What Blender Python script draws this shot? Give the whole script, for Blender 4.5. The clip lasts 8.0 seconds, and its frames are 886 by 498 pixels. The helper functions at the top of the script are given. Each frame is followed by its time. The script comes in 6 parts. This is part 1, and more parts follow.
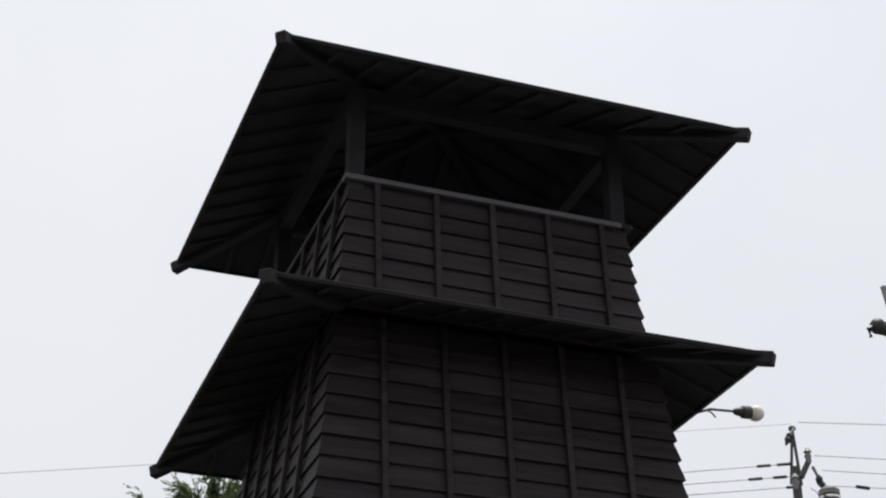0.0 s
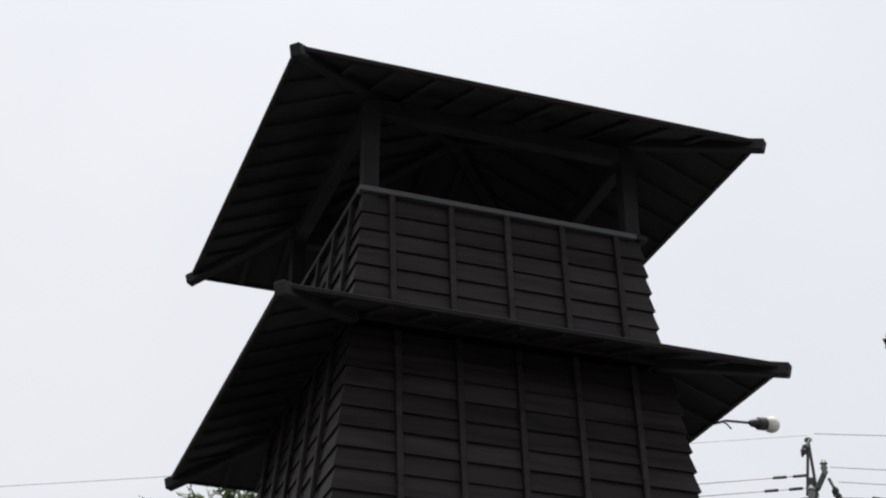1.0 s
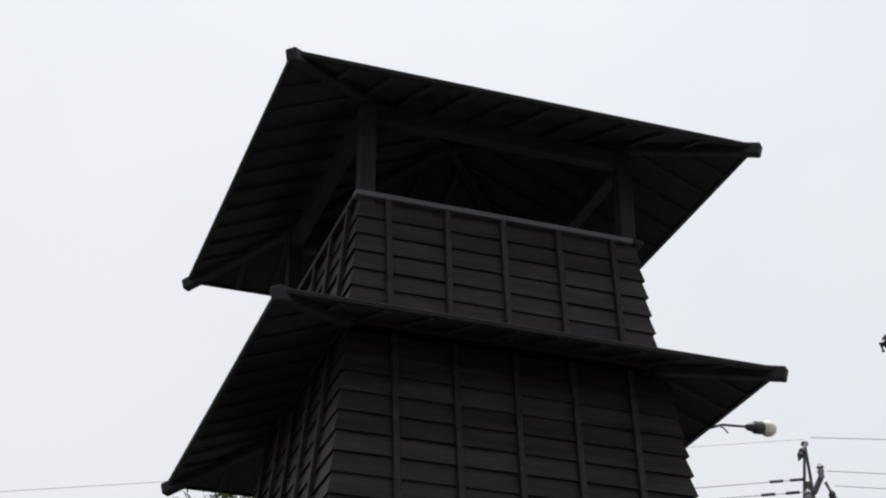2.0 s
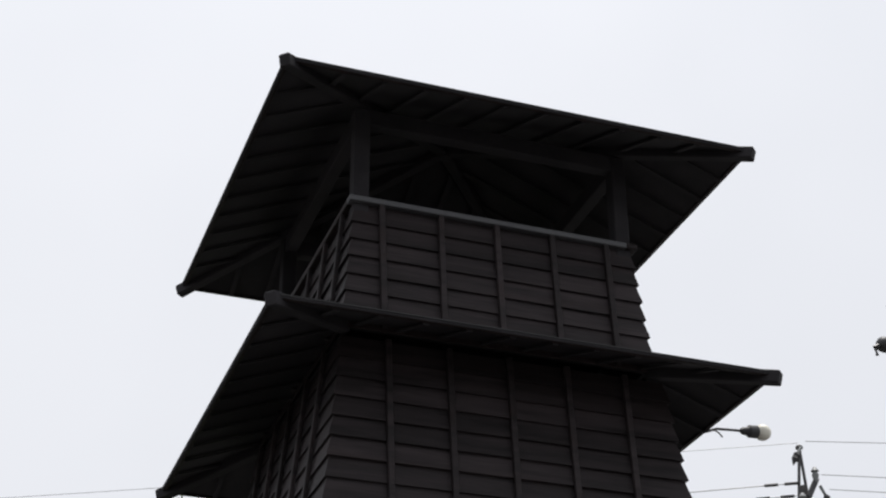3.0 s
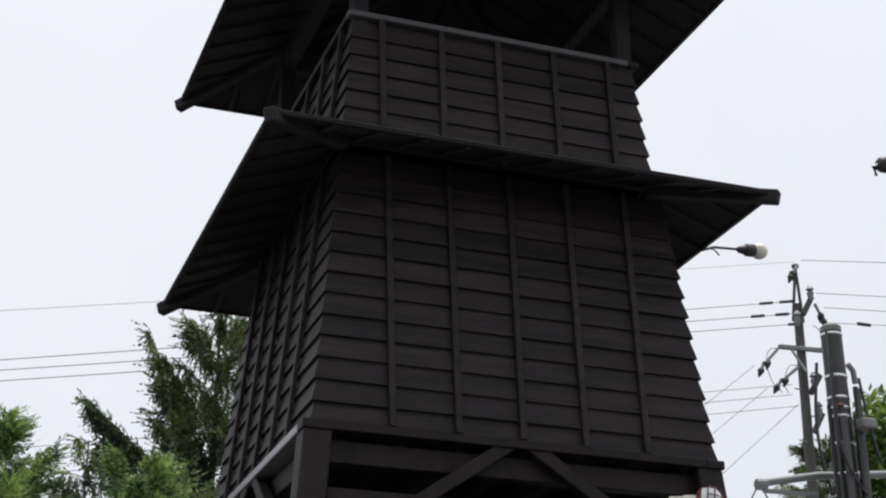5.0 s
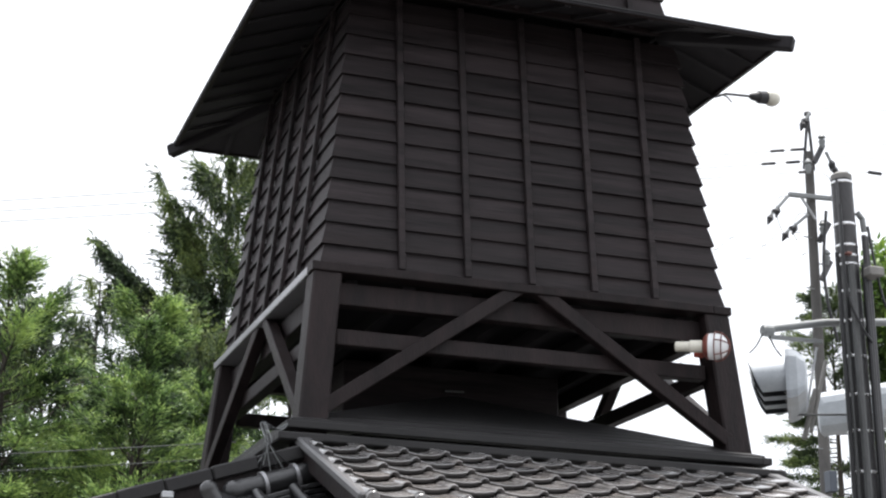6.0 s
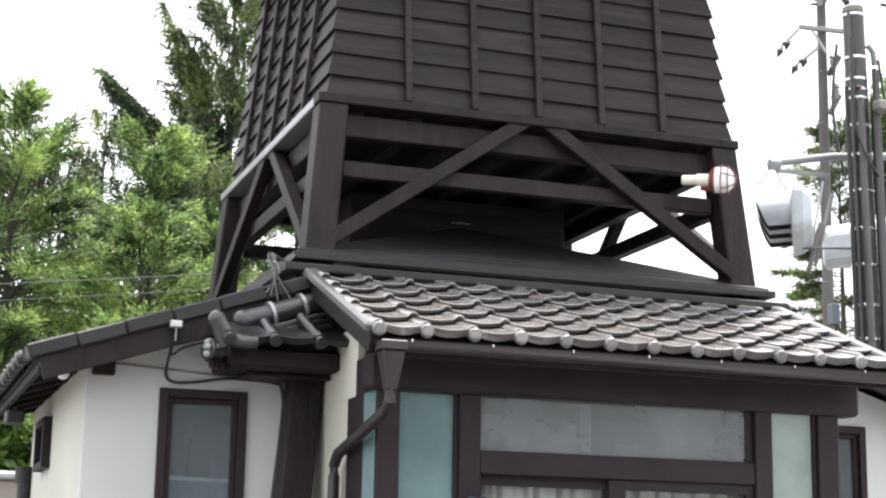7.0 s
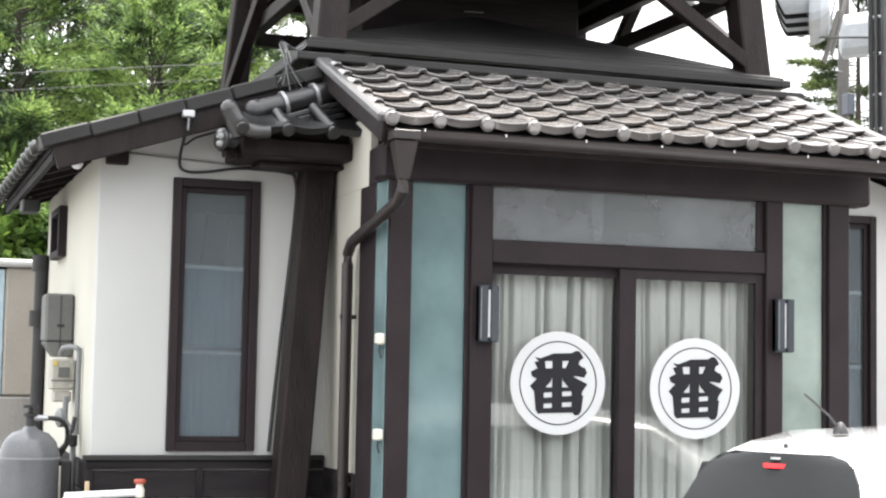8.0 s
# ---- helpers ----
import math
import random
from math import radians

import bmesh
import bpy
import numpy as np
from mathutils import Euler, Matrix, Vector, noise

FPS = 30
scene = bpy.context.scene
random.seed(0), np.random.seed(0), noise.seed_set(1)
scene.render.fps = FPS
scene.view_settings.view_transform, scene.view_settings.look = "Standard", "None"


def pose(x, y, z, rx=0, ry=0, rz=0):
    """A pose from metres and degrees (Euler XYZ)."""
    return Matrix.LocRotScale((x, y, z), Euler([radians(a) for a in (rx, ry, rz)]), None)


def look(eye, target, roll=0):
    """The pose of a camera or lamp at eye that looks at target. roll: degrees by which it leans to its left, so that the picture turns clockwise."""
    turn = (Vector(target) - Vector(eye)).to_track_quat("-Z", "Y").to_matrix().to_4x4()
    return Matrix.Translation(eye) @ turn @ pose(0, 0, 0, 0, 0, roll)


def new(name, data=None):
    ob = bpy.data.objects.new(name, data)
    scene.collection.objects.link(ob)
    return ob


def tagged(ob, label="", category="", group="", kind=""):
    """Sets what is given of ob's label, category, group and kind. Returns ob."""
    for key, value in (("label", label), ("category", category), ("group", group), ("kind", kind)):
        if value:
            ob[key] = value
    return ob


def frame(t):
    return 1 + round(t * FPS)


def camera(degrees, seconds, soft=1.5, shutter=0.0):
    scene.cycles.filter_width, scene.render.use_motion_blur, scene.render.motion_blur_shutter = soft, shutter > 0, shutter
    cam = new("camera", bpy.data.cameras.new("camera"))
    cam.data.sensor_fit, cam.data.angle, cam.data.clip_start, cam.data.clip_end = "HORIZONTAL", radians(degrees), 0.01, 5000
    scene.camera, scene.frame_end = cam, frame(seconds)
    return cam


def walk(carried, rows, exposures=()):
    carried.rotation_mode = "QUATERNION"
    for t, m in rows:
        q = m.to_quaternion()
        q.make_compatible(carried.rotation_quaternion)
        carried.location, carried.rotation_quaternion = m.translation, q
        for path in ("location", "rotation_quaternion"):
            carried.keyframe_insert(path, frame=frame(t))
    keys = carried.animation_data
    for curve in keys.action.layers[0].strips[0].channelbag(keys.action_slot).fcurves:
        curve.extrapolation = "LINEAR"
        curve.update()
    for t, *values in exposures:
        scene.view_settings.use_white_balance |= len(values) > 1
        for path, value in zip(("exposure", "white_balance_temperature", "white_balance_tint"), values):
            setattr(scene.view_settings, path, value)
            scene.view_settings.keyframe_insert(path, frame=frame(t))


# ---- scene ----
EYE = 1.65          # height of the lens over the ground, metres
cam = camera(30.56, 8.0, soft=2.2)
PATH = [
    (0, pose(0.0, 0.0, EYE, 118.858, 0.078, -19.971)),
    (0.5, pose(0.0, 0.0, EYE, 118.797, 0.132, -19.613)),
    (1, pose(0.0, 0.0, EYE, 119.269, -0.079, -19.467)),
    (1.5, pose(0.0, 0.0, EYE, 119.234, -0.233, -19.195)),
    (1.7, pose(0.0, 0.0, EYE, 119.298, -0.183, -19.400)),
    (2.8, pose(0.0, 0.0, EYE, 119.655, 0.375, -19.655)),
    (3, pose(0.0, 0.0, EYE, 119.606, 0.338, -19.622)),
    (3.5, pose(0.0, 0.0, EYE, 119.188, 0.277, -19.633)),
    (4, pose(0.0, 0.0, EYE, 117.901, 0.133, -19.681)),
    (4.2, pose(0.0, 0.0, EYE, 117.244, 0.247, -19.602)),
    (5.3, pose(0.0, 0.0, EYE, 111.445, -0.112, -19.898)),
    (5.5, pose(0.0, 0.0, EYE, 110.388, -0.138, -19.873)),
    (6, pose(0.0, 0.0, EYE, 107.655, -0.657, -19.680)),
    (6.5, pose(0.0, 0.0, EYE, 104.830, -0.952, -19.610)),
    (7, pose(0.0, 0.0, EYE, 101.729, -0.977, -19.521)),
    (7.5, pose(0.0, 0.0, EYE, 98.268, -1.099, -19.389)),
    (8, pose(0.0, 0.0, EYE, 94.308, -1.069, -19.081)),
]
EXPOSURES = [(0.0, -0.05, 6550, 11.5), (3.0, -0.03, 6550, 11.5), (4.0, -0.05, 6550, 11.5), (5.5, 0.24, 6450, 11.5), (6.0, 0.86, 6500, 11.2), (6.5, 1.24, 6540, 11), (7.0, 1.68, 6680, 10.8), (8.0, 1.94, 6800, 10.2)]
walk(cam, PATH, EXPOSURES)

# ---- world and light: a bright hazy sky, a veiled sun nearly overhead ----
world = bpy.data.worlds.new("overcast_sky")
scene.world = world
world.use_nodes = True
wn, wl = world.node_tree.nodes, world.node_tree.links
wn.clear()
w_out = wn.new("ShaderNodeOutputWorld")
w_bg = wn.new("ShaderNodeBackground")
w_sky = wn.new("ShaderNodeTexSky")
w_sky.sky_type, w_sky.sun_disc = "NISHITA", False
w_sky.sun_elevation, w_sky.sun_rotation = radians(80.2), radians(60.1)
w_coord = wn.new("ShaderNodeTexCoord")
w_noise = wn.new("ShaderNodeTexNoise")
w_noise.inputs["Scale"].default_value = 1.6
w_noise.inputs["Detail"].default_value = 4
w_ramp = wn.new("ShaderNodeValToRGB")
w_ramp.color_ramp.elements[0].position, w_ramp.color_ramp.elements[0].color = 0.3, (7.2, 7.5, 7.95, 1)
w_ramp.color_ramp.elements[1].position, w_ramp.color_ramp.elements[1].color = 0.7, (8.5, 8.75, 9.15, 1)
w_mix = wn.new("ShaderNodeMixRGB")
w_mix.inputs[0].default_value = 0.94
wl.new(w_coord.outputs["Generated"], w_noise.inputs["Vector"])
wl.new(w_noise.outputs["Fac"], w_ramp.inputs[0])
# an overcast sky is brightest overhead
w_sep = wn.new("ShaderNodeSeparateXYZ")
wl.new(w_coord.outputs["Generated"], w_sep.inputs[0])
w_pow = wn.new("ShaderNodeMath")
w_pow.operation = "POWER"
w_pow.inputs[1].default_value = 4.0
w_clip = wn.new("ShaderNodeMath")
w_clip.operation = "MAXIMUM"
w_clip.inputs[1].default_value = 0.0
wl.new(w_sep.outputs["Z"], w_clip.inputs[0])
wl.new(w_clip.outputs[0], w_pow.inputs[0])
w_span = wn.new("ShaderNodeMath")
w_span.operation = "MULTIPLY_ADD"
w_span.inputs[1].default_value, w_span.inputs[2].default_value = 0.85, 0.92
wl.new(w_pow.outputs[0], w_span.inputs[0])
w_grad = wn.new("ShaderNodeVectorMath")
w_grad.operation = "SCALE"
wl.new(w_ramp.outputs[0], w_grad.inputs[0])
wl.new(w_span.outputs[0], w_grad.inputs["Scale"])
wl.new(w_sky.outputs[0], w_mix.inputs[1])
wl.new(w_grad.outputs[0], w_mix.inputs[2])
wl.new(w_mix.outputs[0], w_bg.inputs["Color"])
w_bg.inputs["Strength"].default_value = 0.11
wl.new(w_bg.outputs[0], w_out.inputs["Surface"])

sun_data = bpy.data.lights.new("sun", "SUN")
sun_data.energy, sun_data.angle, sun_data.color = 4.2, radians(3.5), (1.0, 0.97, 0.93)
sun = new("sun", sun_data)
sun.matrix_world = look((5.4, 3.1, 36.0), (0, 0, 0))


# ---- materials ----
def material(name, dark, light, rough=0.6, scale=(6.0, 6.0, 6.0), fine=60.0, bump=0.15, metal=0.0, vary=0.15,
             stain=None, coat=0.0, spec=0.5, rough_span=0.12):
    """Two scales of noise mix dark and light; fine relief; a little of each object's own shade; stain: a third, blotchy colour."""
    m = bpy.data.materials.new(name)
    m.use_nodes = True
    n, l = m.node_tree.nodes, m.node_tree.links
    b = n["Principled BSDF"]
    tc = n.new("ShaderNodeTexCoord")
    mp = n.new("ShaderNodeMapping")
    mp.inputs["Scale"].default_value = scale
    l.new(tc.outputs["Object"], mp.inputs["Vector"])
    info = n.new("ShaderNodeObjectInfo")
    off = n.new("ShaderNodeVectorMath")
    off.operation = "ADD"
    mul = n.new("ShaderNodeMath")
    mul.operation = "MULTIPLY"
    mul.inputs[1].default_value = 40.0
    l.new(info.outputs["Random"], mul.inputs[0])
    l.new(mp.outputs[0], off.inputs[0])
    l.new(mul.outputs[0], off.inputs[1])
    big = n.new("ShaderNodeTexNoise")
    big.inputs["Scale"].default_value, big.inputs["Detail"].default_value = 1.0, 6
    l.new(off.outputs[0], big.inputs["Vector"])
    small = n.new("ShaderNodeTexNoise")
    small.inputs["Scale"].default_value, small.inputs["Detail"].default_value = fine / max(scale), 3
    l.new(off.outputs[0], small.inputs["Vector"])
    ramp = n.new("ShaderNodeValToRGB")
    ramp.color_ramp.elements[0].position, ramp.color_ramp.elements[0].color = 0.32, (*dark, 1)
    ramp.color_ramp.elements[1].position, ramp.color_ramp.elements[1].color = 0.68, (*light, 1)
    add = n.new("ShaderNodeMath")
    add.operation = "MULTIPLY_ADD"
    add.inputs[1].default_value, add.inputs[2].default_value = 0.35, -0.17
    l.new(small.outputs["Fac"], add.inputs[0])
    both = n.new("ShaderNodeMath")
    both.operation = "ADD"
    l.new(big.outputs["Fac"], both.inputs[0])
    l.new(add.outputs[0], both.inputs[1])
    l.new(both.outputs[0], ramp.inputs[0])
    colour = ramp.outputs[0]
    if stain:
        blot = n.new("ShaderNodeTexNoise")
        blot.inputs["Scale"].default_value, blot.inputs["Detail"].default_value = 0.37, 8
        l.new(off.outputs[0], blot.inputs["Vector"])
        sr = n.new("ShaderNodeValToRGB")
        sr.color_ramp.elements[0].position, sr.color_ramp.elements[1].position = 0.52, 0.72
        sr.color_ramp.elements[1].color = (0.7, 0.7, 0.7, 1)
        l.new(blot.outputs["Fac"], sr.inputs[0])
        mx = n.new("ShaderNodeMixRGB")
        mx.inputs[2].default_value = (*stain, 1)
        l.new(sr.outputs[0], mx.inputs[0])
        l.new(colour, mx.inputs[1])
        colour = mx.outputs[0]
    hsv = n.new("ShaderNodeHueSaturation")
    span = n.new("ShaderNodeMapRange")
    span.inputs["To Min"].default_value, span.inputs["To Max"].default_value = 1 - vary, 1 + vary
    l.new(info.outputs["Random"], span.inputs["Value"])
    l.new(span.outputs[0], hsv.inputs["Value"])
    l.new(colour, hsv.inputs["Color"])
    l.new(hsv.outputs[0], b.inputs["Base Color"])
    rr = n.new("ShaderNodeMapRange")
    rr.inputs["To Min"].default_value, rr.inputs["To Max"].default_value = max(0.02, rough - rough_span), min(1, rough + rough_span)
    l.new(big.outputs["Fac"], rr.inputs["Value"])
    l.new(rr.outputs[0], b.inputs["Roughness"])
    if bump:
        bp = n.new("ShaderNodeBump")
        bp.inputs["Strength"].default_value, bp.inputs["Distance"].default_value = bump, 0.01
        l.new(small.outputs["Fac"], bp.inputs["Height"])
        l.new(bp.outputs[0], b.inputs["Normal"])
    b.inputs["Metallic"].default_value = metal
    b.inputs["Coat Weight"].default_value = coat
    b.inputs["Specular IOR Level"].default_value = spec
    return m


def glow(name, colour, strength):
    m = bpy.data.materials.new(name)
    m.use_nodes = True
    b = m.node_tree.nodes["Principled BSDF"]
    b.inputs["Base Color"].default_value = (*colour, 1)
    b.inputs["Emission Color"].default_value = (*colour, 1)
    b.inputs["Emission Strength"].default_value = strength
    return m


def clear_glass(name, tint, rough=0.0, milk=0.0, tone=(0.235, 0.35, 0.365)):
    """A thin pane: mostly see-through, mirror-like at a slant; milk: the share of scattering white film."""
    m = bpy.data.materials.new(name)
    m.use_nodes = True
    n, l = m.node_tree.nodes, m.node_tree.links
    n.clear()
    out = n.new("ShaderNodeOutputMaterial")
    see = n.new("ShaderNodeBsdfTransparent")
    see.inputs[0].default_value = (*tint, 1)
    gloss = n.new("ShaderNodeBsdfGlossy")
    gloss.inputs["Roughness"].default_value = rough
    fr = n.new("ShaderNodeFresnel")
    fr.inputs["IOR"].default_value = 1.5
    mix = n.new("ShaderNodeMixShader")
    l.new(fr.outputs[0], mix.inputs[0])
    l.new(see.outputs[0], mix.inputs[1])
    l.new(gloss.outputs[0], mix.inputs[2])
    last = mix
    if milk:
        film = n.new("ShaderNodeBsdfDiffuse")
        film.inputs[0].default_value = (*tone, 1)
        tl = n.new("ShaderNodeBsdfTranslucent")
        tl.inputs[0].default_value = (*tone, 1)
        fm = n.new("ShaderNodeMixShader")
        fm.inputs[0].default_value = 0.35
        l.new(film.outputs[0], fm.inputs[1])
        l.new(tl.outputs[0], fm.inputs[2])
        m2 = n.new("ShaderNodeMixShader")
        tc = n.new("ShaderNodeTexCoord")
        smear = n.new("ShaderNodeTexNoise")
        smear.inputs["Scale"].default_value, smear.inputs["Detail"].default_value = 2.2, 5
        l.new(tc.outputs["Object"], smear.inputs["Vector"])
        span = n.new("ShaderNodeMapRange")
        span.inputs["From Min"].default_value, span.inputs["From Max"].default_value = 0.3, 0.7
        span.inputs["To Min"].default_value, span.inputs["To Max"].default_value = milk * 0.7, min(1.0, milk * 1.3)
        l.new(smear.outputs["Fac"], span.inputs["Value"])
        l.new(span.outputs[0], m2.inputs[0])
        l.new(see.outputs[0], m2.inputs[1])
        l.new(fm.outputs[0], m2.inputs[2])
        l.new(m2.outputs[0], mix.inputs[1])
    l.new(last.outputs[0], out.inputs["Surface"])
    return m


M_BOARD = material("stained_clapboard", (0.0095, 0.0074, 0.0078), (0.0315, 0.0246, 0.0258), 0.6, (1.1, 1.1, 16), 90, 0.45, vary=0.34, stain=(0.0215, 0.0145, 0.0140), spec=0.2)
M_TIMBER = material("stained_timber", (0.0066, 0.0044, 0.0046), (0.0190, 0.0126, 0.0128), 0.55, (9, 9, 2), 80, 0.45, vary=0.2, stain=(0.0240, 0.0175, 0.0170), spec=0.2)
M_FRAME = material("dark_frame_paint", (0.0162, 0.0115, 0.0132), (0.0236, 0.0173, 0.0196), 0.55, (4, 4, 4), 70, 0.12, vary=0.08, spec=0.18)
M_SOFFIT = material("soffit_board", (0.0163, 0.0151, 0.0167), (0.0286, 0.0262, 0.0286), 0.75, (3, 3, 3), 60, 0.2, vary=0.2, spec=0.18)
M_SHEET = material("painted_sheet_metal", (0.0145, 0.0141, 0.0145), (0.0249, 0.0237, 0.0241), 0.55, (2, 2, 2), 40, 0.05, vary=0.06, stain=(0.0258, 0.0245, 0.0237), spec=0.3)
M_RAIL = material("pale_front_rail", (0.048, 0.048, 0.052), (0.070, 0.070, 0.075), 0.5, (2, 2, 2), 40, 0.05, vary=0.05)
M_LEDGE = material("bare_sheet_capping", (0.22, 0.22, 0.23), (0.32, 0.32, 0.33), 0.4, (2, 2, 2), 40, 0.05, metal=0.4, vary=0.05)
M_TILE = material("smoked_clay_tile", (0.0925, 0.0890, 0.0883), (0.1674, 0.1584, 0.1535), 0.20, (5, 5, 5), 70, 0.10, vary=0.26, stain=(0.1493, 0.1265, 0.1104), spec=1.0, coat=0.6)
M_VERGE = material("grey_verge_sheet", (0.0638, 0.0638, 0.0660), (0.0938, 0.0930, 0.0945), 0.45, (3, 3, 3), 40, 0.05, vary=0.04, stain=(0.0525, 0.0525, 0.0525))
M_TILE_DARK = material("dark_glazed_tile", (0.0076, 0.0080, 0.0088), (0.0177, 0.0177, 0.0190), 0.33, (7, 7, 7), 70, 0.15, vary=0.15, stain=(0.0379, 0.0379, 0.0379), spec=0.6)
M_PLASTER = material("white_plaster", (0.4293, 0.4372, 0.4293), (0.4840, 0.4917, 0.4840), 0.85, (1.2, 1.2, 0.7), 120, 0.08, vary=0.02, stain=(0.4449, 0.4449, 0.4137))
M_SIDE_PLASTER = material("cream_plaster", (0.4693, 0.4647, 0.4061), (0.5234, 0.5144, 0.4603), 0.85, (1.2, 1.2, 0.7), 120, 0.08, vary=0.02, stain=(0.4512, 0.4377, 0.3790))
M_SLATE = material("slate_blue_metal", (0.035, 0.045, 0.06), (0.055, 0.066, 0.085), 0.4, (4, 4, 4), 50, 0.05, vary=0.05)
M_WAINSCOT = material("black_wainscot_board", (0.0117, 0.0104, 0.0117), (0.0234, 0.0208, 0.0221), 0.7, (1.5, 1.5, 12), 80, 0.2, vary=0.2, spec=0.15)
M_LAMP_CASE = material("dark_slate_enamel", (0.020, 0.026, 0.035), (0.032, 0.039, 0.050), 0.45, (4, 4, 4), 50, 0.05, vary=0.05)
M_GUTTER = material("brown_gutter_plastic", (0.0169, 0.0126, 0.0129), (0.0263, 0.0198, 0.0198), 0.38, (3, 3, 3), 40, 0.04, vary=0.05)
M_METAL = material("galvanised_metal", (0.30, 0.31, 0.32), (0.45, 0.46, 0.47), 0.45, (4, 4, 4), 50, 0.06, metal=0.6, vary=0.1)
M_CHROME = material("bright_bracket_metal", (0.55, 0.55, 0.55), (0.7, 0.7, 0.7), 0.25, (9, 9, 9), 50, 0.0, metal=1.0, vary=0.05)
M_GREYBOX = material("grey_plastic_box", (0.16, 0.17, 0.17), (0.21, 0.22, 0.22), 0.5, (3, 3, 3), 50, 0.05, vary=0.05)
M_BOX = material("dark_grey_meter_plastic", (0.095, 0.098, 0.093), (0.125, 0.128, 0.122), 0.5, (3, 3, 3), 50, 0.05, vary=0.03)
M_CREAM = material("cream_plastic", (0.55, 0.53, 0.45), (0.66, 0.64, 0.56), 0.45, (5, 5, 5), 50, 0.05, vary=0.06, stain=(0.42, 0.40, 0.33))
M_WHITE = material("white_enamel", (0.74, 0.75, 0.76), (0.82, 0.83, 0.84), 0.35, (3, 3, 3), 40, 0.02, vary=0.03)
M_BLACK = material("black_rubber", (0.010, 0.010, 0.011), (0.022, 0.022, 0.024), 0.55, (6, 6, 6), 60, 0.1, vary=0.1)
M_RED = material("red_paint", (0.28, 0.05, 0.03), (0.42, 0.09, 0.06), 0.4, (8, 8, 8), 60, 0.05, vary=0.05)
M_CONCRETE = material("weathered_concrete", (0.16, 0.155, 0.145), (0.27, 0.26, 0.245), 0.85, (3, 3, 1), 60, 0.25, vary=0.06, stain=(0.12, 0.115, 0.11))
M_POLE_DARK = material("dark_pole_wrap", (0.022, 0.022, 0.024), (0.050, 0.048, 0.049), 0.5, (4, 4, 1.5), 50, 0.15, vary=0.06, stain=(0.11, 0.107, 0.104))
M_GROUND = material("bounce_ground", (0.0789, 0.0770, 0.0752), (0.1161, 0.1133, 0.1104), 0.9, (1.2600, 1.2600, 1.2600), 90, 0.4, vary=0.0, stain=(0.1206, 0.1178, 0.1133))
M_DISC = material("white_door_film", (0.5049, 0.5202, 0.5279), (0.5355, 0.5508, 0.5585), 0.4, (3, 3, 3), 40, 0.0, vary=0.01)
M_INK = material("black_door_film", (0.012, 0.012, 0.016), (0.018, 0.018, 0.023), 0.6, (3, 3, 3), 40, 0.0, vary=0.01, spec=0.2)
M_CURTAIN = material("pale_curtain_cloth", (0.5760, 0.5850, 0.5670), (0.6660, 0.6750, 0.6570), 0.9, (3, 3, 0.6), 160, 0.1, vary=0.03)
M_SHEER = material("sheer_blue_cloth", (0.2000, 0.2511, 0.2945), (0.2700, 0.3162, 0.3610), 0.9, (3, 3, 0.5), 120, 0.1, vary=0.18)
M_ROOM = material("room_plaster", (0.30, 0.31, 0.31), (0.38, 0.39, 0.39), 0.9, (2, 2, 2), 50, 0.05, vary=0.05)
M_GLASS = clear_glass("window_glass", (0.96, 0.975, 0.97), 0.0)
M_FROST = clear_glass("frosted_blue_glass", (0.75, 0.90, 0.92), 0.12, 0.80)
M_HAZY = clear_glass("hazy_window_glass", (0.76, 0.81, 0.84), 0.02, 0.24, (0.31, 0.36, 0.39))
M_FROST_PALE = clear_glass("frosted_pale_glass", (0.80, 0.90, 0.88), 0.12, 0.80, (0.42, 0.50, 0.46))
# transom pane: its grey film stands in for the reflected sky
M_TRANSOM = clear_glass("pale_transom_glass", (0.79, 0.82, 0.83), 0.02, 0.42, (0.37, 0.395, 0.41))


# ---- building blocks ----
def link(name, bm, mat, smooth=False):
    me = bpy.data.meshes.new(name)
    bmesh.ops.recalc_face_normals(bm, faces=bm.faces[:])
    bm.to_mesh(me)
    bm.free()
    for m in (mat if isinstance(mat, (list, tuple)) else [mat]):
        me.materials.append(m)
    if smooth:
        for p in me.polygons:
            p.use_smooth = True
        me.set_sharp_from_angle(angle=radians(40))
    return me


def part(name, bm, mat, parent, label="", smooth=False):
    ob = new(name, link(name, bm, mat, smooth))
    ob.parent = parent
    ob.matrix_parent_inverse = parent_world(parent).inverted()
    if label:
        tagged(ob, label)
    return ob


def parent_world(ob):
    """World matrix of an object by its own and its parents' values."""
    m = ob.matrix_basis.copy()
    if ob.parent:
        m = parent_world(ob.parent) @ ob.matrix_parent_inverse @ m
    return m


def piece(name, mesh, parent, m):
    """One more object on a mesh that is shared."""
    ob = new(name, mesh)
    ob.parent = parent
    ob.matrix_parent_inverse = parent_world(parent).inverted()
    ob.matrix_basis = m
    return ob


def thing(name, at, label, category, group="", kind=""):
    ob = new(name)
    ob.empty_display_size = 0.2
    ob.matrix_basis = Matrix.Translation(at)
    return tagged(ob, label, category, group, kind)


def setting(name, bm, mat, label="", smooth=False):
    return tagged(new(name, link(name, bm, mat, smooth)), label, kind="structure")


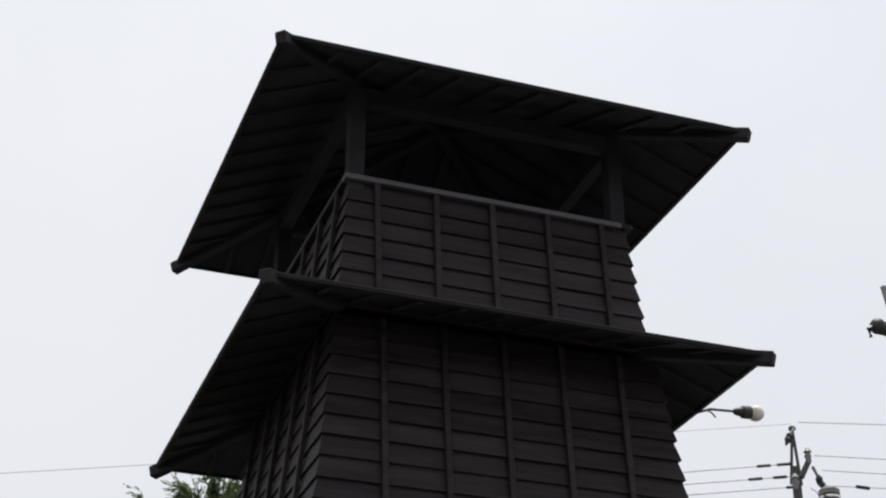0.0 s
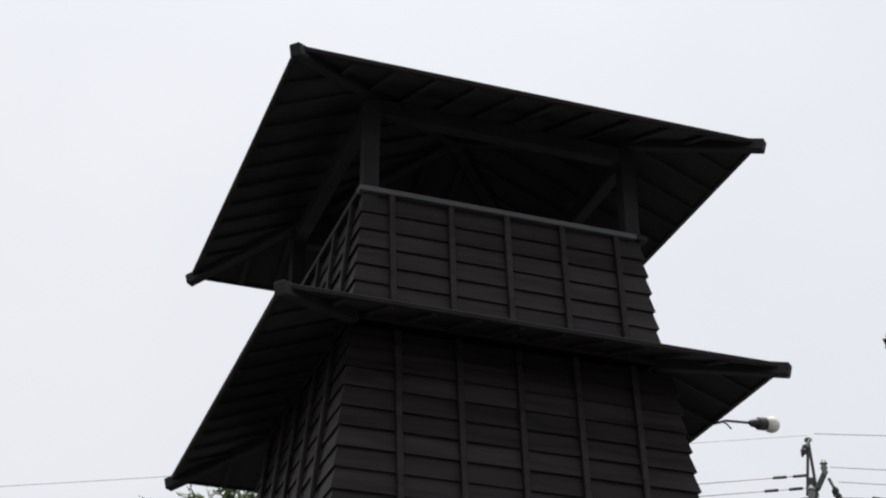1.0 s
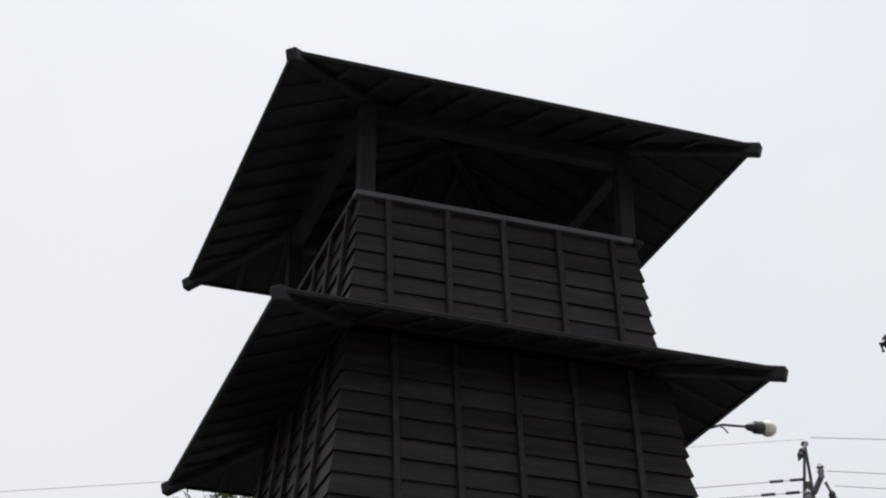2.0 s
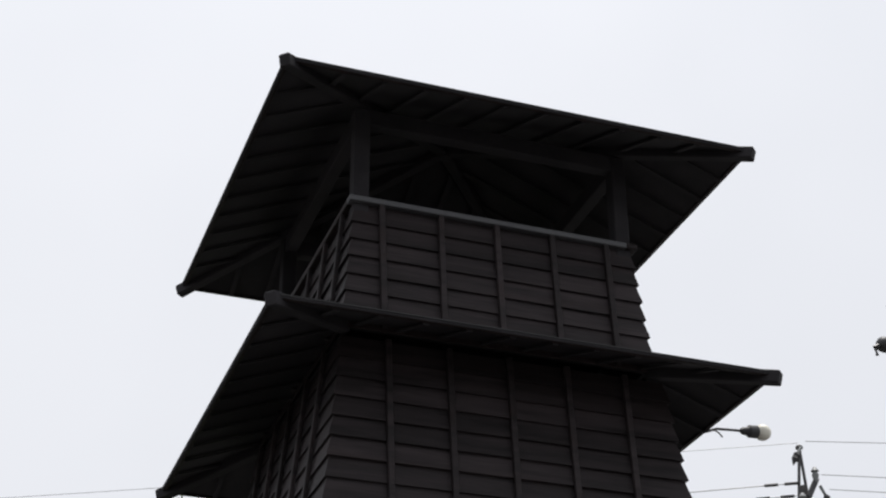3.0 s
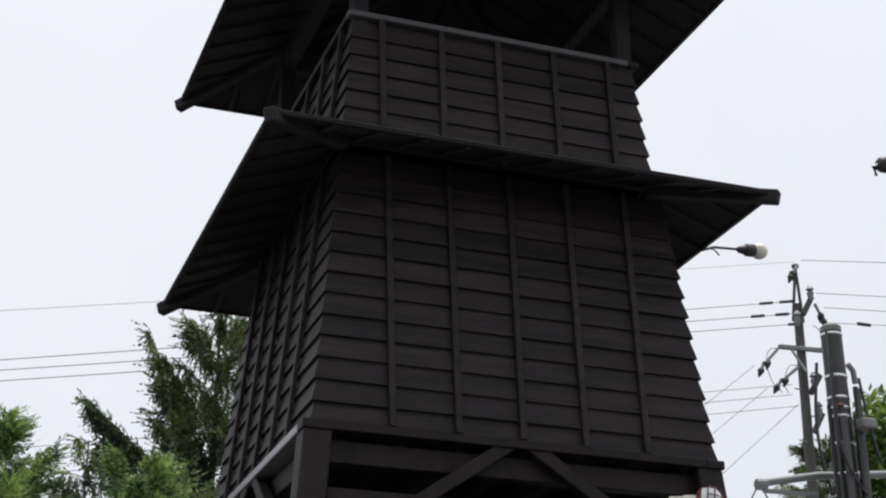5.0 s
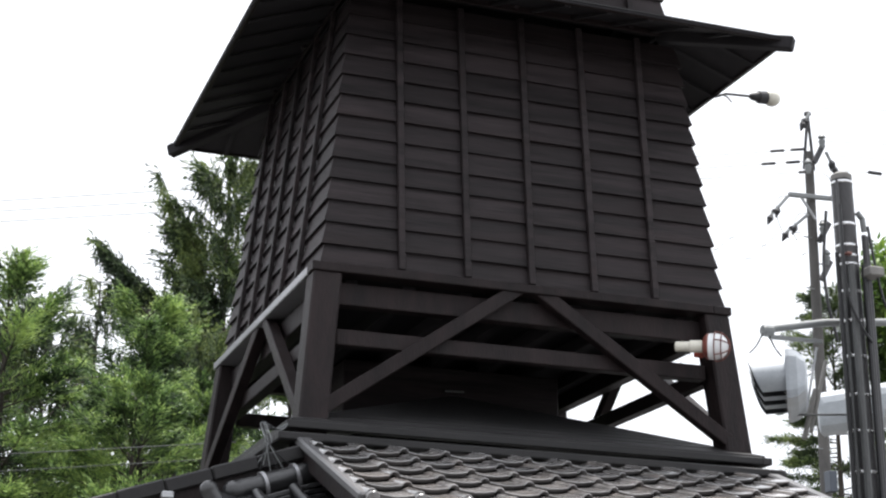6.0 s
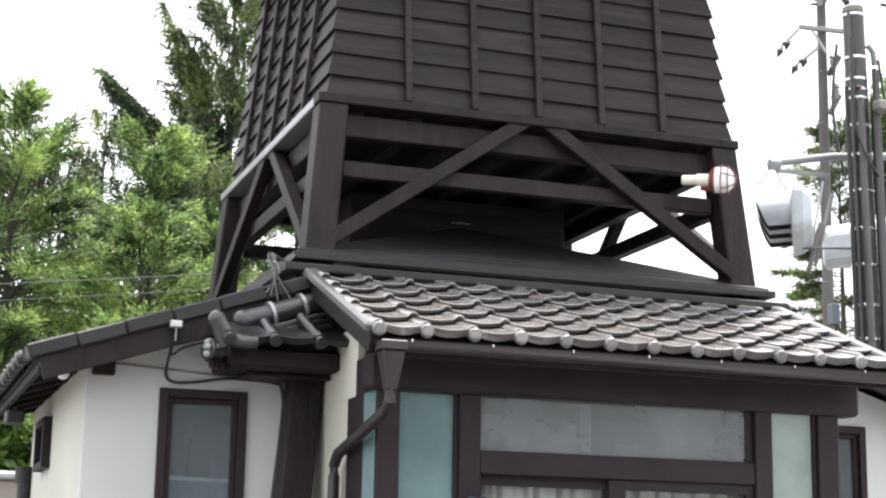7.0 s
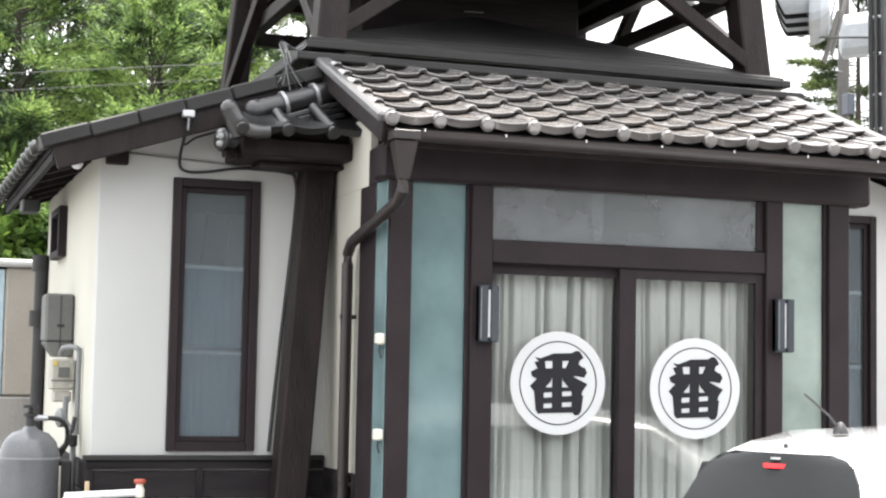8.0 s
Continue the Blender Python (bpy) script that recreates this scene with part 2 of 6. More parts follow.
def box(bm, x0, x1, y0, y1, z0, z1, bevel=0.0):
    vs = [bm.verts.new((x, y, z)) for z in (z0, z1) for y in (y0, y1) for x in (x0, x1)]
    fs = [bm.faces.new([vs[i] for i in q]) for q in
          ((0, 2, 3, 1), (4, 5, 7, 6), (0, 1, 5, 4), (2, 6, 7, 3), (0, 4, 6, 2), (1, 3, 7, 5))]
    if bevel:
        es = list({e for f in fs for e in f.edges})
        bmesh.ops.bevel(bm, geom=es, offset=bevel, segments=1, affect="EDGES")
    return bm


def boxes(*rows, bevel=0.0):
    bm = bmesh.new()
    for r in rows:
        box(bm, *r, bevel=bevel)
    return bm


def beam(bm, a, b, w, h, up=(0, 0, 1), bevel=0.006):
    """A squared timber from a to b; w across, h along up."""
    a, b = Vector(a), Vector(b)
    d = (b - a).normalized()
    s = d.cross(Vector(up)).normalized()
    u = s.cross(d)
    vs = []
    for p in (a, b):
        for i, j in ((-1, -1), (1, -1), (1, 1), (-1, 1)):
            vs.append(bm.verts.new(p + s * (i * w / 2) + u * (j * h / 2)))
    fs = [bm.faces.new([vs[i] for i in q]) for q in
          ((0, 1, 2, 3), (7, 6, 5, 4), (0, 4, 5, 1), (1, 5, 6, 2), (2, 6, 7, 3), (3, 7, 4, 0))]
    if bevel:
        bmesh.ops.bevel(bm, geom=list({e for f in fs for e in f.edges}), offset=bevel, segments=1, affect="EDGES")
    return bm


def hexa(bm, pts, bevel=0.0):
    """Eight corners: four below, then the four above them."""
    vs = [bm.verts.new(p) for p in pts]
    fs = [bm.faces.new([vs[i] for i in q]) for q in
          ((3, 2, 1, 0), (4, 5, 6, 7), (0, 1, 5, 4), (1, 2, 6, 5), (2, 3, 7, 6), (3, 0, 4, 7))]
    if bevel:
        bmesh.ops.bevel(bm, geom=list({e for f in fs for e in f.edges}), offset=bevel, segments=1, affect="EDGES")
    return bm


def tube(bm, pts, r, n=8, r_end=None):
    """A round bar along points, closed at its ends."""
    pts = [Vector(p) for p in pts]
    rings = []
    for i, p in enumerate(pts):
        d = (pts[min(i + 1, len(pts) - 1)] - pts[max(i - 1, 0)]).normalized()
        s = d.cross(Vector((0, 0, 1)) if abs(d.z) < 0.95 else Vector((1, 0, 0))).normalized()
        u = s.cross(d)
        rad = r if r_end is None else r + (r_end - r) * i / (len(pts) - 1)
        rings.append([bm.verts.new(p + (s * math.cos(k * math.tau / n) + u * math.sin(k * math.tau / n)) * rad) for k in range(n)])
    for a, b in zip(rings, rings[1:]):
        for k in range(n):
            bm.faces.new((a[k], a[(k + 1) % n], b[(k + 1) % n], b[k]))
    bm.faces.new(rings[0][::-1])
    bm.faces.new(rings[-1])
    return bm


def curve(pts, n=6):
    """More points along a smooth line through the given ones."""
    p = [Vector(q) for q in pts]
    p = [p[0] * 2 - p[1]] + p + [p[-1] * 2 - p[-2]]
    line = []
    for a, b, c, d in zip(p, p[1:], p[2:], p[3:]):
        for k in range(n):
            t = k / n
            line.append(0.5 * (2 * b + (c - a) * t + (2 * a - 5 * b + 4 * c - d) * t ** 2 + (3 * b - a - 3 * c + d) * t ** 3))
    return line + [p[-2]]


def lathe(bm, profile, at, axis=(0, 0, 1), n=16):
    """Turns (radius, height) rows about an axis through at."""
    q = Vector((0, 0, 1)).rotation_difference(Vector(axis).normalized()).to_matrix()
    at = Vector(at)
    rings = []
    for r, h in profile:
        rings.append([bm.verts.new(at + q @ Vector((r * math.cos(k * math.tau / n), r * math.sin(k * math.tau / n), h))) for k in range(n)])
    for a, b in zip(rings, rings[1:]):
        for k in range(n):
            bm.faces.new((a[k], a[(k + 1) % n], b[(k + 1) % n], b[k]))
    bm.faces.new(rings[0][::-1])
    bm.faces.new(rings[-1])
    return bm


# ---- ground ----
# out of view; its tone is set for the light it bounces upwards
g = bmesh.new()
bmesh.ops.create_grid(g, x_segments=8, y_segments=8, size=1500)
setting("ground", g, M_GROUND, "unseen ground round the house, toned for the light it bounces")

# plain unseen wall, added to close the yard behind and darken glass reflections
setting("wall_yard", boxes((-18, 24, -11.3, -11.0, 0, 5.5)), M_CONCRETE, "plain concrete wall added out of view to darken reflections")

# ---- the timber tower ----
TX, TY = 4.01, 11.07        # the tower's axis
tower = thing("watch_tower", (TX, TY, 0), "tall dark-stained timber watch tower with two hipped roofs, on splayed legs", "tower")


def leg_half(z):
    """Half the width over the legs' outer faces at height z over the ground."""
    return 1.577 + 0.088 * (EYE + 2.02 - z)


def rot4(k):
    """The quarter turn k about the tower's axis."""
    return Matrix.Translation((TX, TY, 0)) @ Matrix.Rotation(k * math.pi / 2, 4, "Z") @ Matrix.Translation((-TX, -TY, 0))


def turned(bm, k):
    bmesh.ops.transform(bm, matrix=rot4(k), verts=bm.verts[:])
    return bm


Z_LEDGE = EYE + 3.0
for k in range(4):
    w = 0.19
    lo, hi = leg_half(0), leg_half(Z_LEDGE)
    b = hexa(bmesh.new(), [(TX - lo, TY - lo, 0), (TX - lo + w, TY - lo, 0), (TX - lo + w, TY - lo + w, 0), (TX - lo, TY - lo + w, 0),
                           (TX - hi, TY - hi, Z_LEDGE), (TX - hi + w, TY - hi, Z_LEDGE), (TX - hi + w, TY - hi + w, Z_LEDGE), (TX - hi, TY - hi + w, Z_LEDGE)], 0.012)
    part("leg", turned(b, k), M_TIMBER, tower)
    # ring beam, girt and the two braces of this side
    zr = EYE + 2.885
    h = leg_half(zr) - 0.155
    part("ring_beam", turned(beam(bmesh.new(), (TX - h + 0.03, TY - h, zr), (TX + h - 0.03, TY - h, zr), 0.10, 0.15), k), M_TIMBER, tower)
    zg = EYE + 2.585
    h = leg_half(zg) - 0.13
    part("girt", turned(beam(bmesh.new(), (TX - h + 0.08, TY - h, zg), (TX + h - 0.08, TY - h, zg), 0.09, 0.105), k), M_TIMBER, tower)
    for s in (-1, 1):
        z0, z1 = EYE + 2.09, EYE + 3.03
        b = beam(bmesh.new(), (TX + s * (leg_half(z0) - 0.14), TY - leg_half(z0) + 0.045, z0), (TX + s * 0.075, TY - leg_half(z1) + 0.045, z1), 0.085, 0.092)
        part("brace", turned(b, k), M_TIMBER, tower)
    # the ledge board under the cladding
    b = boxes((TX - 1.505, TX + 1.505 - 0.14, TY - 1.505, TY - 1.365, Z_LEDGE - 0.005, Z_LEDGE + 0.055), bevel=0.006)
    part("ledge", turned(b, k), M_LEDGE if k == 3 else M_TIMBER, tower)

floor_bm = boxes((TX - 1.36, TX + 1.36, TY - 1.36, TY + 1.36, Z_LEDGE + 0.0, Z_LEDGE + 0.04))
part("floor_deck", floor_bm, M_SOFFIT, tower)
for i in range(7):
    x = TX - 1.2 + 0.4 * i
    part("joist", beam(bmesh.new(), (x, TY - 1.34, Z_LEDGE - 0.05), (x, TY + 1.34, Z_LEDGE - 0.05), 0.09, 0.098), M_SOFFIT, tower)


def moved(bm, dx):
    bmesh.ops.translate(bm, vec=(dx, 0, 0), verts=bm.verts[:])
    return bm


def clad_wall(k, z0, z1, half0, slope, rows, battens, shift=0.0):
    """One leaning wall of overlapping boards with upright battens."""
    core = bmesh.new()
    h0, h1 = half0 - 0.05, half0 - slope * (z1 - z0) - 0.05
    t = 0.03
    hexa(core, [(TX - h0, TY - h0, z0), (TX + h0, TY - h0, z0), (TX + h0 - t, TY - h0 + t, z0), (TX - h0 + t, TY - h0 + t, z0),
                (TX - h1, TY - h1, z1), (TX + h1, TY - h1, z1), (TX + h1 - t, TY - h1 + t, z1), (TX - h1 + t, TY - h1 + t, z1)])
    wall = part("wall", moved(turned(core, k), shift), M_SOFFIT, tower)
    step = (z1 - z0) / rows
    rnd = random.Random(k * 31 + rows)
    for r in range(rows):
        za, zb = z0 + r * step - 0.015, z0 + (r + 1) * step
        ha, hb = half0 - slope * (za - z0), half0 - slope * (zb - z0) - 0.023
        ha += rnd.uniform(-0.003, 0.004)
        za += rnd.uniform(-0.004, 0.004)
        b = bmesh.new()
        th = 0.016
        hexa(b, [(TX - ha, TY - ha, za), (TX + ha, TY - ha, za + rnd.uniform(-0.004, 0.004)), (TX + ha - th, TY - ha + th, za), (TX - ha + th, TY - ha + th, za),
                 (TX - hb, TY - hb, zb), (TX + hb, TY - hb, zb), (TX + hb - th, TY - hb + th, zb), (TX - hb + th, TY - hb + th, zb)])
        part("clapboard", moved(turned(b, k), shift), M_BOARD, wall)
    for x in battens:
        ya, yb = TY - half0 - 0.012, TY - half0 + slope * (z1 - z0) - 0.012
        b = beam(bmesh.new(), (TX + x, ya, z0 + 0.005), (TX + x + rnd.uniform(-0.006, 0.006), yb, z1), 0.045, 0.034, (0, 1, 0), 0.004)
        part("batten", moved(turned(b, k), shift), M_BOARD, wall)


BATTENS = (-0.915, -0.4575, 0.0, 0.4575, 0.915)
Z_LOW0, Z_LOW1 = Z_LEDGE + 0.056, EYE + 5.10
Z_UP0, Z_UP1 = EYE + 5.20, EYE + 6.27
for k in range(4):
    clad_wall(k, Z_LOW0, Z_LOW1, 1.465, 0.098, 13, BATTENS, 0.017)
    clad_wall(k, Z_UP0, Z_UP1, 1.235, 0.085, 7, BATTENS)


def hip_roof(half, z_top, rise, run, name, dx=0.0, back=1.0):
    """Eaves all round: boards under metal sheet, fascia, rafters and hip rafters whose ends stick out."""
    def settle(bm, k):
        turned(bm, k)
        for v in bm.verts:
            v.co.x += dx
            if v.co.y > TY:
                v.co.y = TY + (v.co.y - TY) * back
        return bm

    roof = part(name, boxes((TX - 0.05, TX + 0.05, TY - 0.05, TY + 0.05, z_top + rise - 0.14, z_top + rise - 0.1)), M_SOFFIT, tower)
    inner = half - run
    for k in range(4):
        for name_, mat_, t0, t1 in (("roof_slope", M_SHEET, 0.010, 0.0), ("soffit", M_SOFFIT, 0.028, 0.011)):
            b = bmesh.new()
            e = 0.006 if name_ == "soffit" else 0.0
            hexa(b, [(TX - half + e, TY - half + e, z_top - t0), (TX + half - e, TY - half + e, z_top - t0), (TX + inner, TY - inner, z_top + rise - t0), (TX - inner, TY - inner, z_top + rise - t0),
                     (TX - half + e, TY - half + e, z_top - t1), (TX + half - e, TY - half + e, z_top - t1), (TX + inner, TY - inner, z_top + rise - t1), (TX - inner, TY - inner, z_top + rise - t1)])
            part(name_, settle(b, k), mat_, roof)
        b = beam(bmesh.new(), (TX - half + 0.03, TY - half + 0.03, z_top - 0.022), (TX + half - 0.03, TY - half + 0.03, z_top - 0.022), 0.025, 0.018, bevel=0.003)
        part("fascia", settle(b, k), M_TIMBER, roof)
        b = beam(bmesh.new(), (TX - half - 0.012, TY - half - 0.012, z_top - 0.055), (TX - inner, TY - inner, z_top + rise - 0.07), 0.088, 0.10, bevel=0.008)
        part("hip_rafter", settle(b, k), M_SOFFIT, roof)
        n = 12
        for i in range(n):
            x = -half + 0.14 + (2 * half - 0.28) * i / (n - 1)
            reach = min(run, half - abs(x)) - 0.03
            if reach < 0.12:
                continue
            b = beam(bmesh.new(), (TX + x, TY - half + 0.05, z_top - 0.032), (TX + x, TY - half + reach, z_top - 0.036 + rise * (reach - 0.05) / run), 0.042, 0.012, bevel=0)
            part("rafter", settle(b, k), M_SOFFIT, roof)
    return roof


Z_EAVE_LOW, Z_EAVE_UP = EYE + 5.006, EYE + 6.93
hip_roof(1.880, Z_EAVE_LOW, 0.27, 0.70, "lower_roof", -0.014)
hip_roof(1.874, Z_EAVE_UP, 0.80, 1.86, "upper_roof", -0.006, 0.968)
# unseen deck added to keep light out of the belfry
part("belfry_floor", boxes((TX - 1.10, TX + 1.10, TY - 1.10, TY + 1.10, Z_UP0 + 0.3, Z_UP0 + 0.34)), M_SOFFIT, tower)
for k in range(4):
    h = 1.165
    part("corner_post", turned(boxes((TX - h + 0.03, TX - h + 0.15, TY - h + 0.03, TY - h + 0.15, Z_UP1 - 0.9, Z_EAVE_UP + 0.2), bevel=0.006), k), M_SOFFIT, tower)
    # sides take darker timber than the front rail: shading put into the colour
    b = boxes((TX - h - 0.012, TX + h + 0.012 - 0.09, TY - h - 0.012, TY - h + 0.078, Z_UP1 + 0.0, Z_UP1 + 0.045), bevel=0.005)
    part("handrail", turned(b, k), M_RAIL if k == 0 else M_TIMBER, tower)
    b = beam(bmesh.new(), (TX - h + 0.1, TY - h + 0.09, Z_EAVE_UP + 0.14), (TX + h - 0.1, TY - h + 0.09, Z_EAVE_UP + 0.14), 0.10, 0.14)
    part("plate_beam", turned(b, k), M_SOFFIT, tower)

# ---- the low metal roof under the tower ----
Z_BASE = EYE + 1.97
base_roof = thing("metal_base_roof", (TX, TY, Z_BASE), "low hipped sheet-metal roof with stepped flashing under the tower", "roof", kind="structure")
for k in range(4):
    h, zt = 1.635, EYE + 2.60
    b = bmesh.new()
    hexa(b, [(TX - h, TY - h, Z_BASE), (TX + h, TY - h, Z_BASE), (TX + 0.02, TY - 0.02, zt - 0.03), (TX - 0.02, TY - 0.02, zt - 0.03),
             (TX - h, TY - h, Z_BASE + 0.03), (TX + h, TY - h, Z_BASE + 0.03), (TX + 0.02, TY - 0.02, zt), (TX - 0.02, TY - 0.02, zt)])
    part("metal_slope", turned(b, k), M_SHEET, base_roof)
    for i in range(1, 12):
        f = i / 12
        hh, z = h * (1 - f), Z_BASE + 0.0305 + (zt - Z_BASE - 0.03) * f
        part("seam", turned(beam(bmesh.new(), (TX - hh, TY - hh, z), (TX + hh, TY - hh, z), 0.010, 0.003, bevel=0), k), M_SHEET, base_roof)
    b = boxes((TX - h - 0.035, TX + h + 0.035 - 0.075, TY - h - 0.035, TY - h + 0.04, Z_BASE - 0.036, Z_BASE + 0.012), bevel=0.005)
    part("flashing", turned(b, k), M_SHEET, base_roof)
    b = boxes((TX - h - 0.10, TX + h + 0.10 - 0.12, TY - h - 0.10, TY - h + 0.02, Z_BASE - 0.125, Z_BASE - 0.075), bevel=0.008)
    part("flashing", turned(b, k), M_SHEET, base_roof)
# the boarded shaft of the ladder inside the legs
part("ladder_shaft", boxes((TX - 0.75, TX + 1.0, TY + 0.35, TY + 1.15, EYE + 2.3, Z_LEDGE - 0.1), bevel=0.01), M_BOARD, tower)

# a thin pale bar added in place of a slit of light on the shaft
strip = thing("light_slit_bar", (4.13, TY + 0.33, EYE + 2.72), "thin pale bar standing for a slit of light on the shaft", "lamp")
part("tube", tube(bmesh.new(), [(4.06, TY + 0.320, EYE + 2.715), (4.21, TY + 0.320, EYE + 2.718)], 0.007, 8), M_GREYBOX, strip, "pale bar")
part("base", boxes((4.05, 4.22, TY + 0.329, TY + 0.349, EYE + 2.708, EYE + 2.728)), M_SOFFIT, strip)

# ---- the house ----
YW, XL, XR, YB = 9.62, 1.175, 6.90, 12.72       # front gable wall, side walls, back wall
SLOPE = 0.3255


def roof_line(x):
    """Height of the verge's top on the main roof."""
    d = x if x < TX else 2 * TX - x
    return EYE + 1.298 + SLOPE * (d - 0.82)


def wall_piece(bm, x0, x1, y0, y1, z0, top0, top1):
    return hexa(bm, [(x0, y0, z0), (x1, y0, z0), (x1, y1, z0), (x0, y1, z0), (x0, y0, top0), (x1, y0, top1), (x1, y1, top1), (x0, y1, top0)])


WIN_L, WIN_R = (1.604, 2.133), (5.94, 6.475)
WZ0, WZ1 = EYE - 0.497, EYE + 1.122
front = bmesh.new()
gap = 0.17
X_FLAT = 2.45               # from here inwards the wall ends level, under the metal roof
for x0, x1 in ((XL, WIN_L[0]), (WIN_L[1], X_FLAT), (X_FLAT, 2 * TX - X_FLAT), (2 * TX - X_FLAT, WIN_R[0]), (WIN_R[1], XR)):
    wall_piece(front, x0, x1, YW, YW + 0.14, 0, roof_line(x0) - gap, roof_line(x1) - gap)
for x0, x1 in (WIN_L, WIN_R):
    wall_piece(front, x0, x1, YW, YW + 0.14, 0, WZ0, WZ0)
    wall_piece(front, x0, x1, YW, YW + 0.14, WZ1, roof_line(x0) - gap, roof_line(x1) - gap)
setting("wall_front", front, M_PLASTER, "smooth white plaster gable wall of the house")
LW_Y, LW_Z = (11.36, 11.92), (EYE + 0.74, EYE + 1.09)
left = bmesh.new()
zt = EYE + 1.25
for y0, y1, z0, z1 in ((YW + 0.14, LW_Y[0], 0, zt), (LW_Y[1], YB, 0, zt), (*LW_Y, 0, LW_Z[0]), (*LW_Y, LW_Z[1], zt)):
    box(left, XL, XL + 0.14, y0, y1, z0, z1)
setting("wall_left", left, M_SIDE_PLASTER, "cream plaster side wall of the house")
setting("wall_right", boxes((XR - 0.14, XR, YW + 0.14, YB, 0, zt)), M_PLASTER, "white plaster side wall of the house")
setting("wall_back", boxes((XL + 0.14, XR - 0.14, YB - 0.14, YB, 0, zt)), M_PLASTER, "white plaster back wall of the house")
setting("ceiling", boxes((XL + 0.14, XR - 0.14, YW + 0.14, YB - 0.14, EYE + 1.2, EYE + 1.24)), M_ROOM, "plain ceiling inside the house")
setting("floor", boxes((XL + 0.14, XR - 0.14, YW + 0.14, YB - 0.14, 0.02, 0.12)), M_ROOM, "plain floor inside the house")

# black boarding along the foot of the front and left walls
wains = thing("wainscot", (XL, YW, 0), "black horizontal board wainscot along the foot of the white wall", "wainscot", kind="structure")
for x0, x1 in ((XL - 0.03, 2.56), (5.46, XR + 0.03)):
    part("sill_strip", boxes((x0 - 0.02, x1, YW - 0.06, YW - 0.002, EYE - 0.552, EYE - 0.522), bevel=0.004), M_SHEET, wains)
    part("top_rail", boxes((x0, x1, YW - 0.045, YW - 0.002, EYE - 0.60, EYE - 0.554), bevel=0.004), M_WAINSCOT, wains)
    zz = EYE - 0.605
    while zz > 0.1:
        part("board", boxes((x0, x1, YW - 0.03, YW - 0.003, max(0.0, zz - 0.165), zz - 0.008), bevel=0.004), M_WAINSCOT, wains)
        zz -= 0.165
    for x in (x0 + 0.02, x0 + 0.66, x0 + 1.3):
        if x < x1:
            part("batten", boxes((x - 0.02, x + 0.02, YW - 0.048, YW - 0.031, 0.0, EYE - 0.602), bevel=0.003), M_WAINSCOT, wains)
zz = EYE - 0.56
while zz > 0.1:
    part("board", boxes((XL - 0.03, XL - 0.003, YW, YB, max(0.0, zz - 0.165), zz - 0.008), bevel=0.004), M_WAINSCOT, wains)
    zz -= 0.165


def window(name, x0, x1, z0, z1, y, pane_mat, label):
    """A dark frame that stands proud of the wall, an inner sash and one pane."""
    w = thing(name, ((x0 + x1) / 2, y, z0), label, "window", kind="structure")
    f, d = 0.052, 0.03
    for a in ((x0, x0 + f, z0, z1), (x1 - f, x1, z0, z1), (x0 + f, x1 - f, z1 - f, z1), (x0 + f, x1 - f, z0, z0 + f)):
        part("frame", boxes((a[0], a[1], y - d, y + 0.1, a[2], a[3]), bevel=0.004), M_FRAME, w)
    s = 0.032
    for a in ((x0 + f, x0 + f + s, z0 + f, z1 - f), (x1 - f - s, x1 - f, z0 + f, z1 - f), (x0 + f + s, x1 - f - s, z1 - f - s, z1 - f), (x0 + f + s, x1 - f - s, z0 + f, z0 + f + s)):
        part("sash", boxes((a[0], a[1], y + 0.002, y + 0.05, a[2], a[3]), bevel=0.003), M_FRAME, w)
    p = part("pane", boxes((x0 + f + s - 0.004, x1 - f - s + 0.004, y + 0.022, y + 0.028, z0 + f + s - 0.004, z1 - f - s + 0.004)), pane_mat, w)
    p.visible_shadow = False
    return w


window("window_1", *WIN_L, WZ0, WZ1, YW, M_HAZY, "tall narrow window, dark wooden frame, hazy bluish pane")
window("window_2", *WIN_R, WZ0, WZ1, YW, M_HAZY, "tall narrow window, dark wooden frame, frosted bluish pane")
for x0, x1 in (WIN_L, WIN_R):
    for z1, z0 in ((EYE + 0.60, EYE + 0.12), (EYE + 0.09, WZ0 + 0.06)):
        cafe = thing("cafe_curtain", ((x0 + x1) / 2, YW + 0.11, z0), "pale blue-grey sheer curtain on a thin white rod", "curtain", "sheer curtains behind the narrow windows")
        part("rod", tube(bmesh.new(), [(x0 + 0.05, YW + 0.046, z1), (x1 - 0.05, YW + 0.046, z1 - 0.008)], 0.013, 8), M_WHITE, cafe, "thin white rod")
        bm = bmesh.new()
        cols = [[bm.verts.new((x0 + 0.06 + (x1 - x0 - 0.12) * i / 60, YW + 0.10 + 0.0035 * math.sin(i * 0.9 + 0.4 * math.sin(i * 0.31)) * (1.2 - 0.5 * j), z0 + (z1 - z0) * j)) for j in (0, 0.5, 1)] for i in range(61)]
        for ca, cb in zip(cols, cols[1:]):
            for j in (0, 1):
                bm.faces.new((ca[j], cb[j], cb[j + 1], ca[j + 1]))
        part("cloth", bm, M_SHEER, cafe, smooth=True)
w3 = thing("window_3", (XL, LW_Y[0], LW_Z[0]), "small dark-framed window high in the white side wall", "window", kind="structure")
for a in ((LW_Y[0], LW_Y[0] + 0.05, *LW_Z), (LW_Y[1] - 0.05, LW_Y[1], *LW_Z), (LW_Y[0] + 0.05, LW_Y[1] - 0.05, LW_Z[0], LW_Z[0] + 0.05), (LW_Y[0] + 0.05, LW_Y[1] - 0.05, LW_Z[1] - 0.05, LW_Z[1])):
    part("frame", boxes((XL - 0.06, XL + 0.05, a[0], a[1], a[2], a[3]), bevel=0.004), M_FRAME, w3)
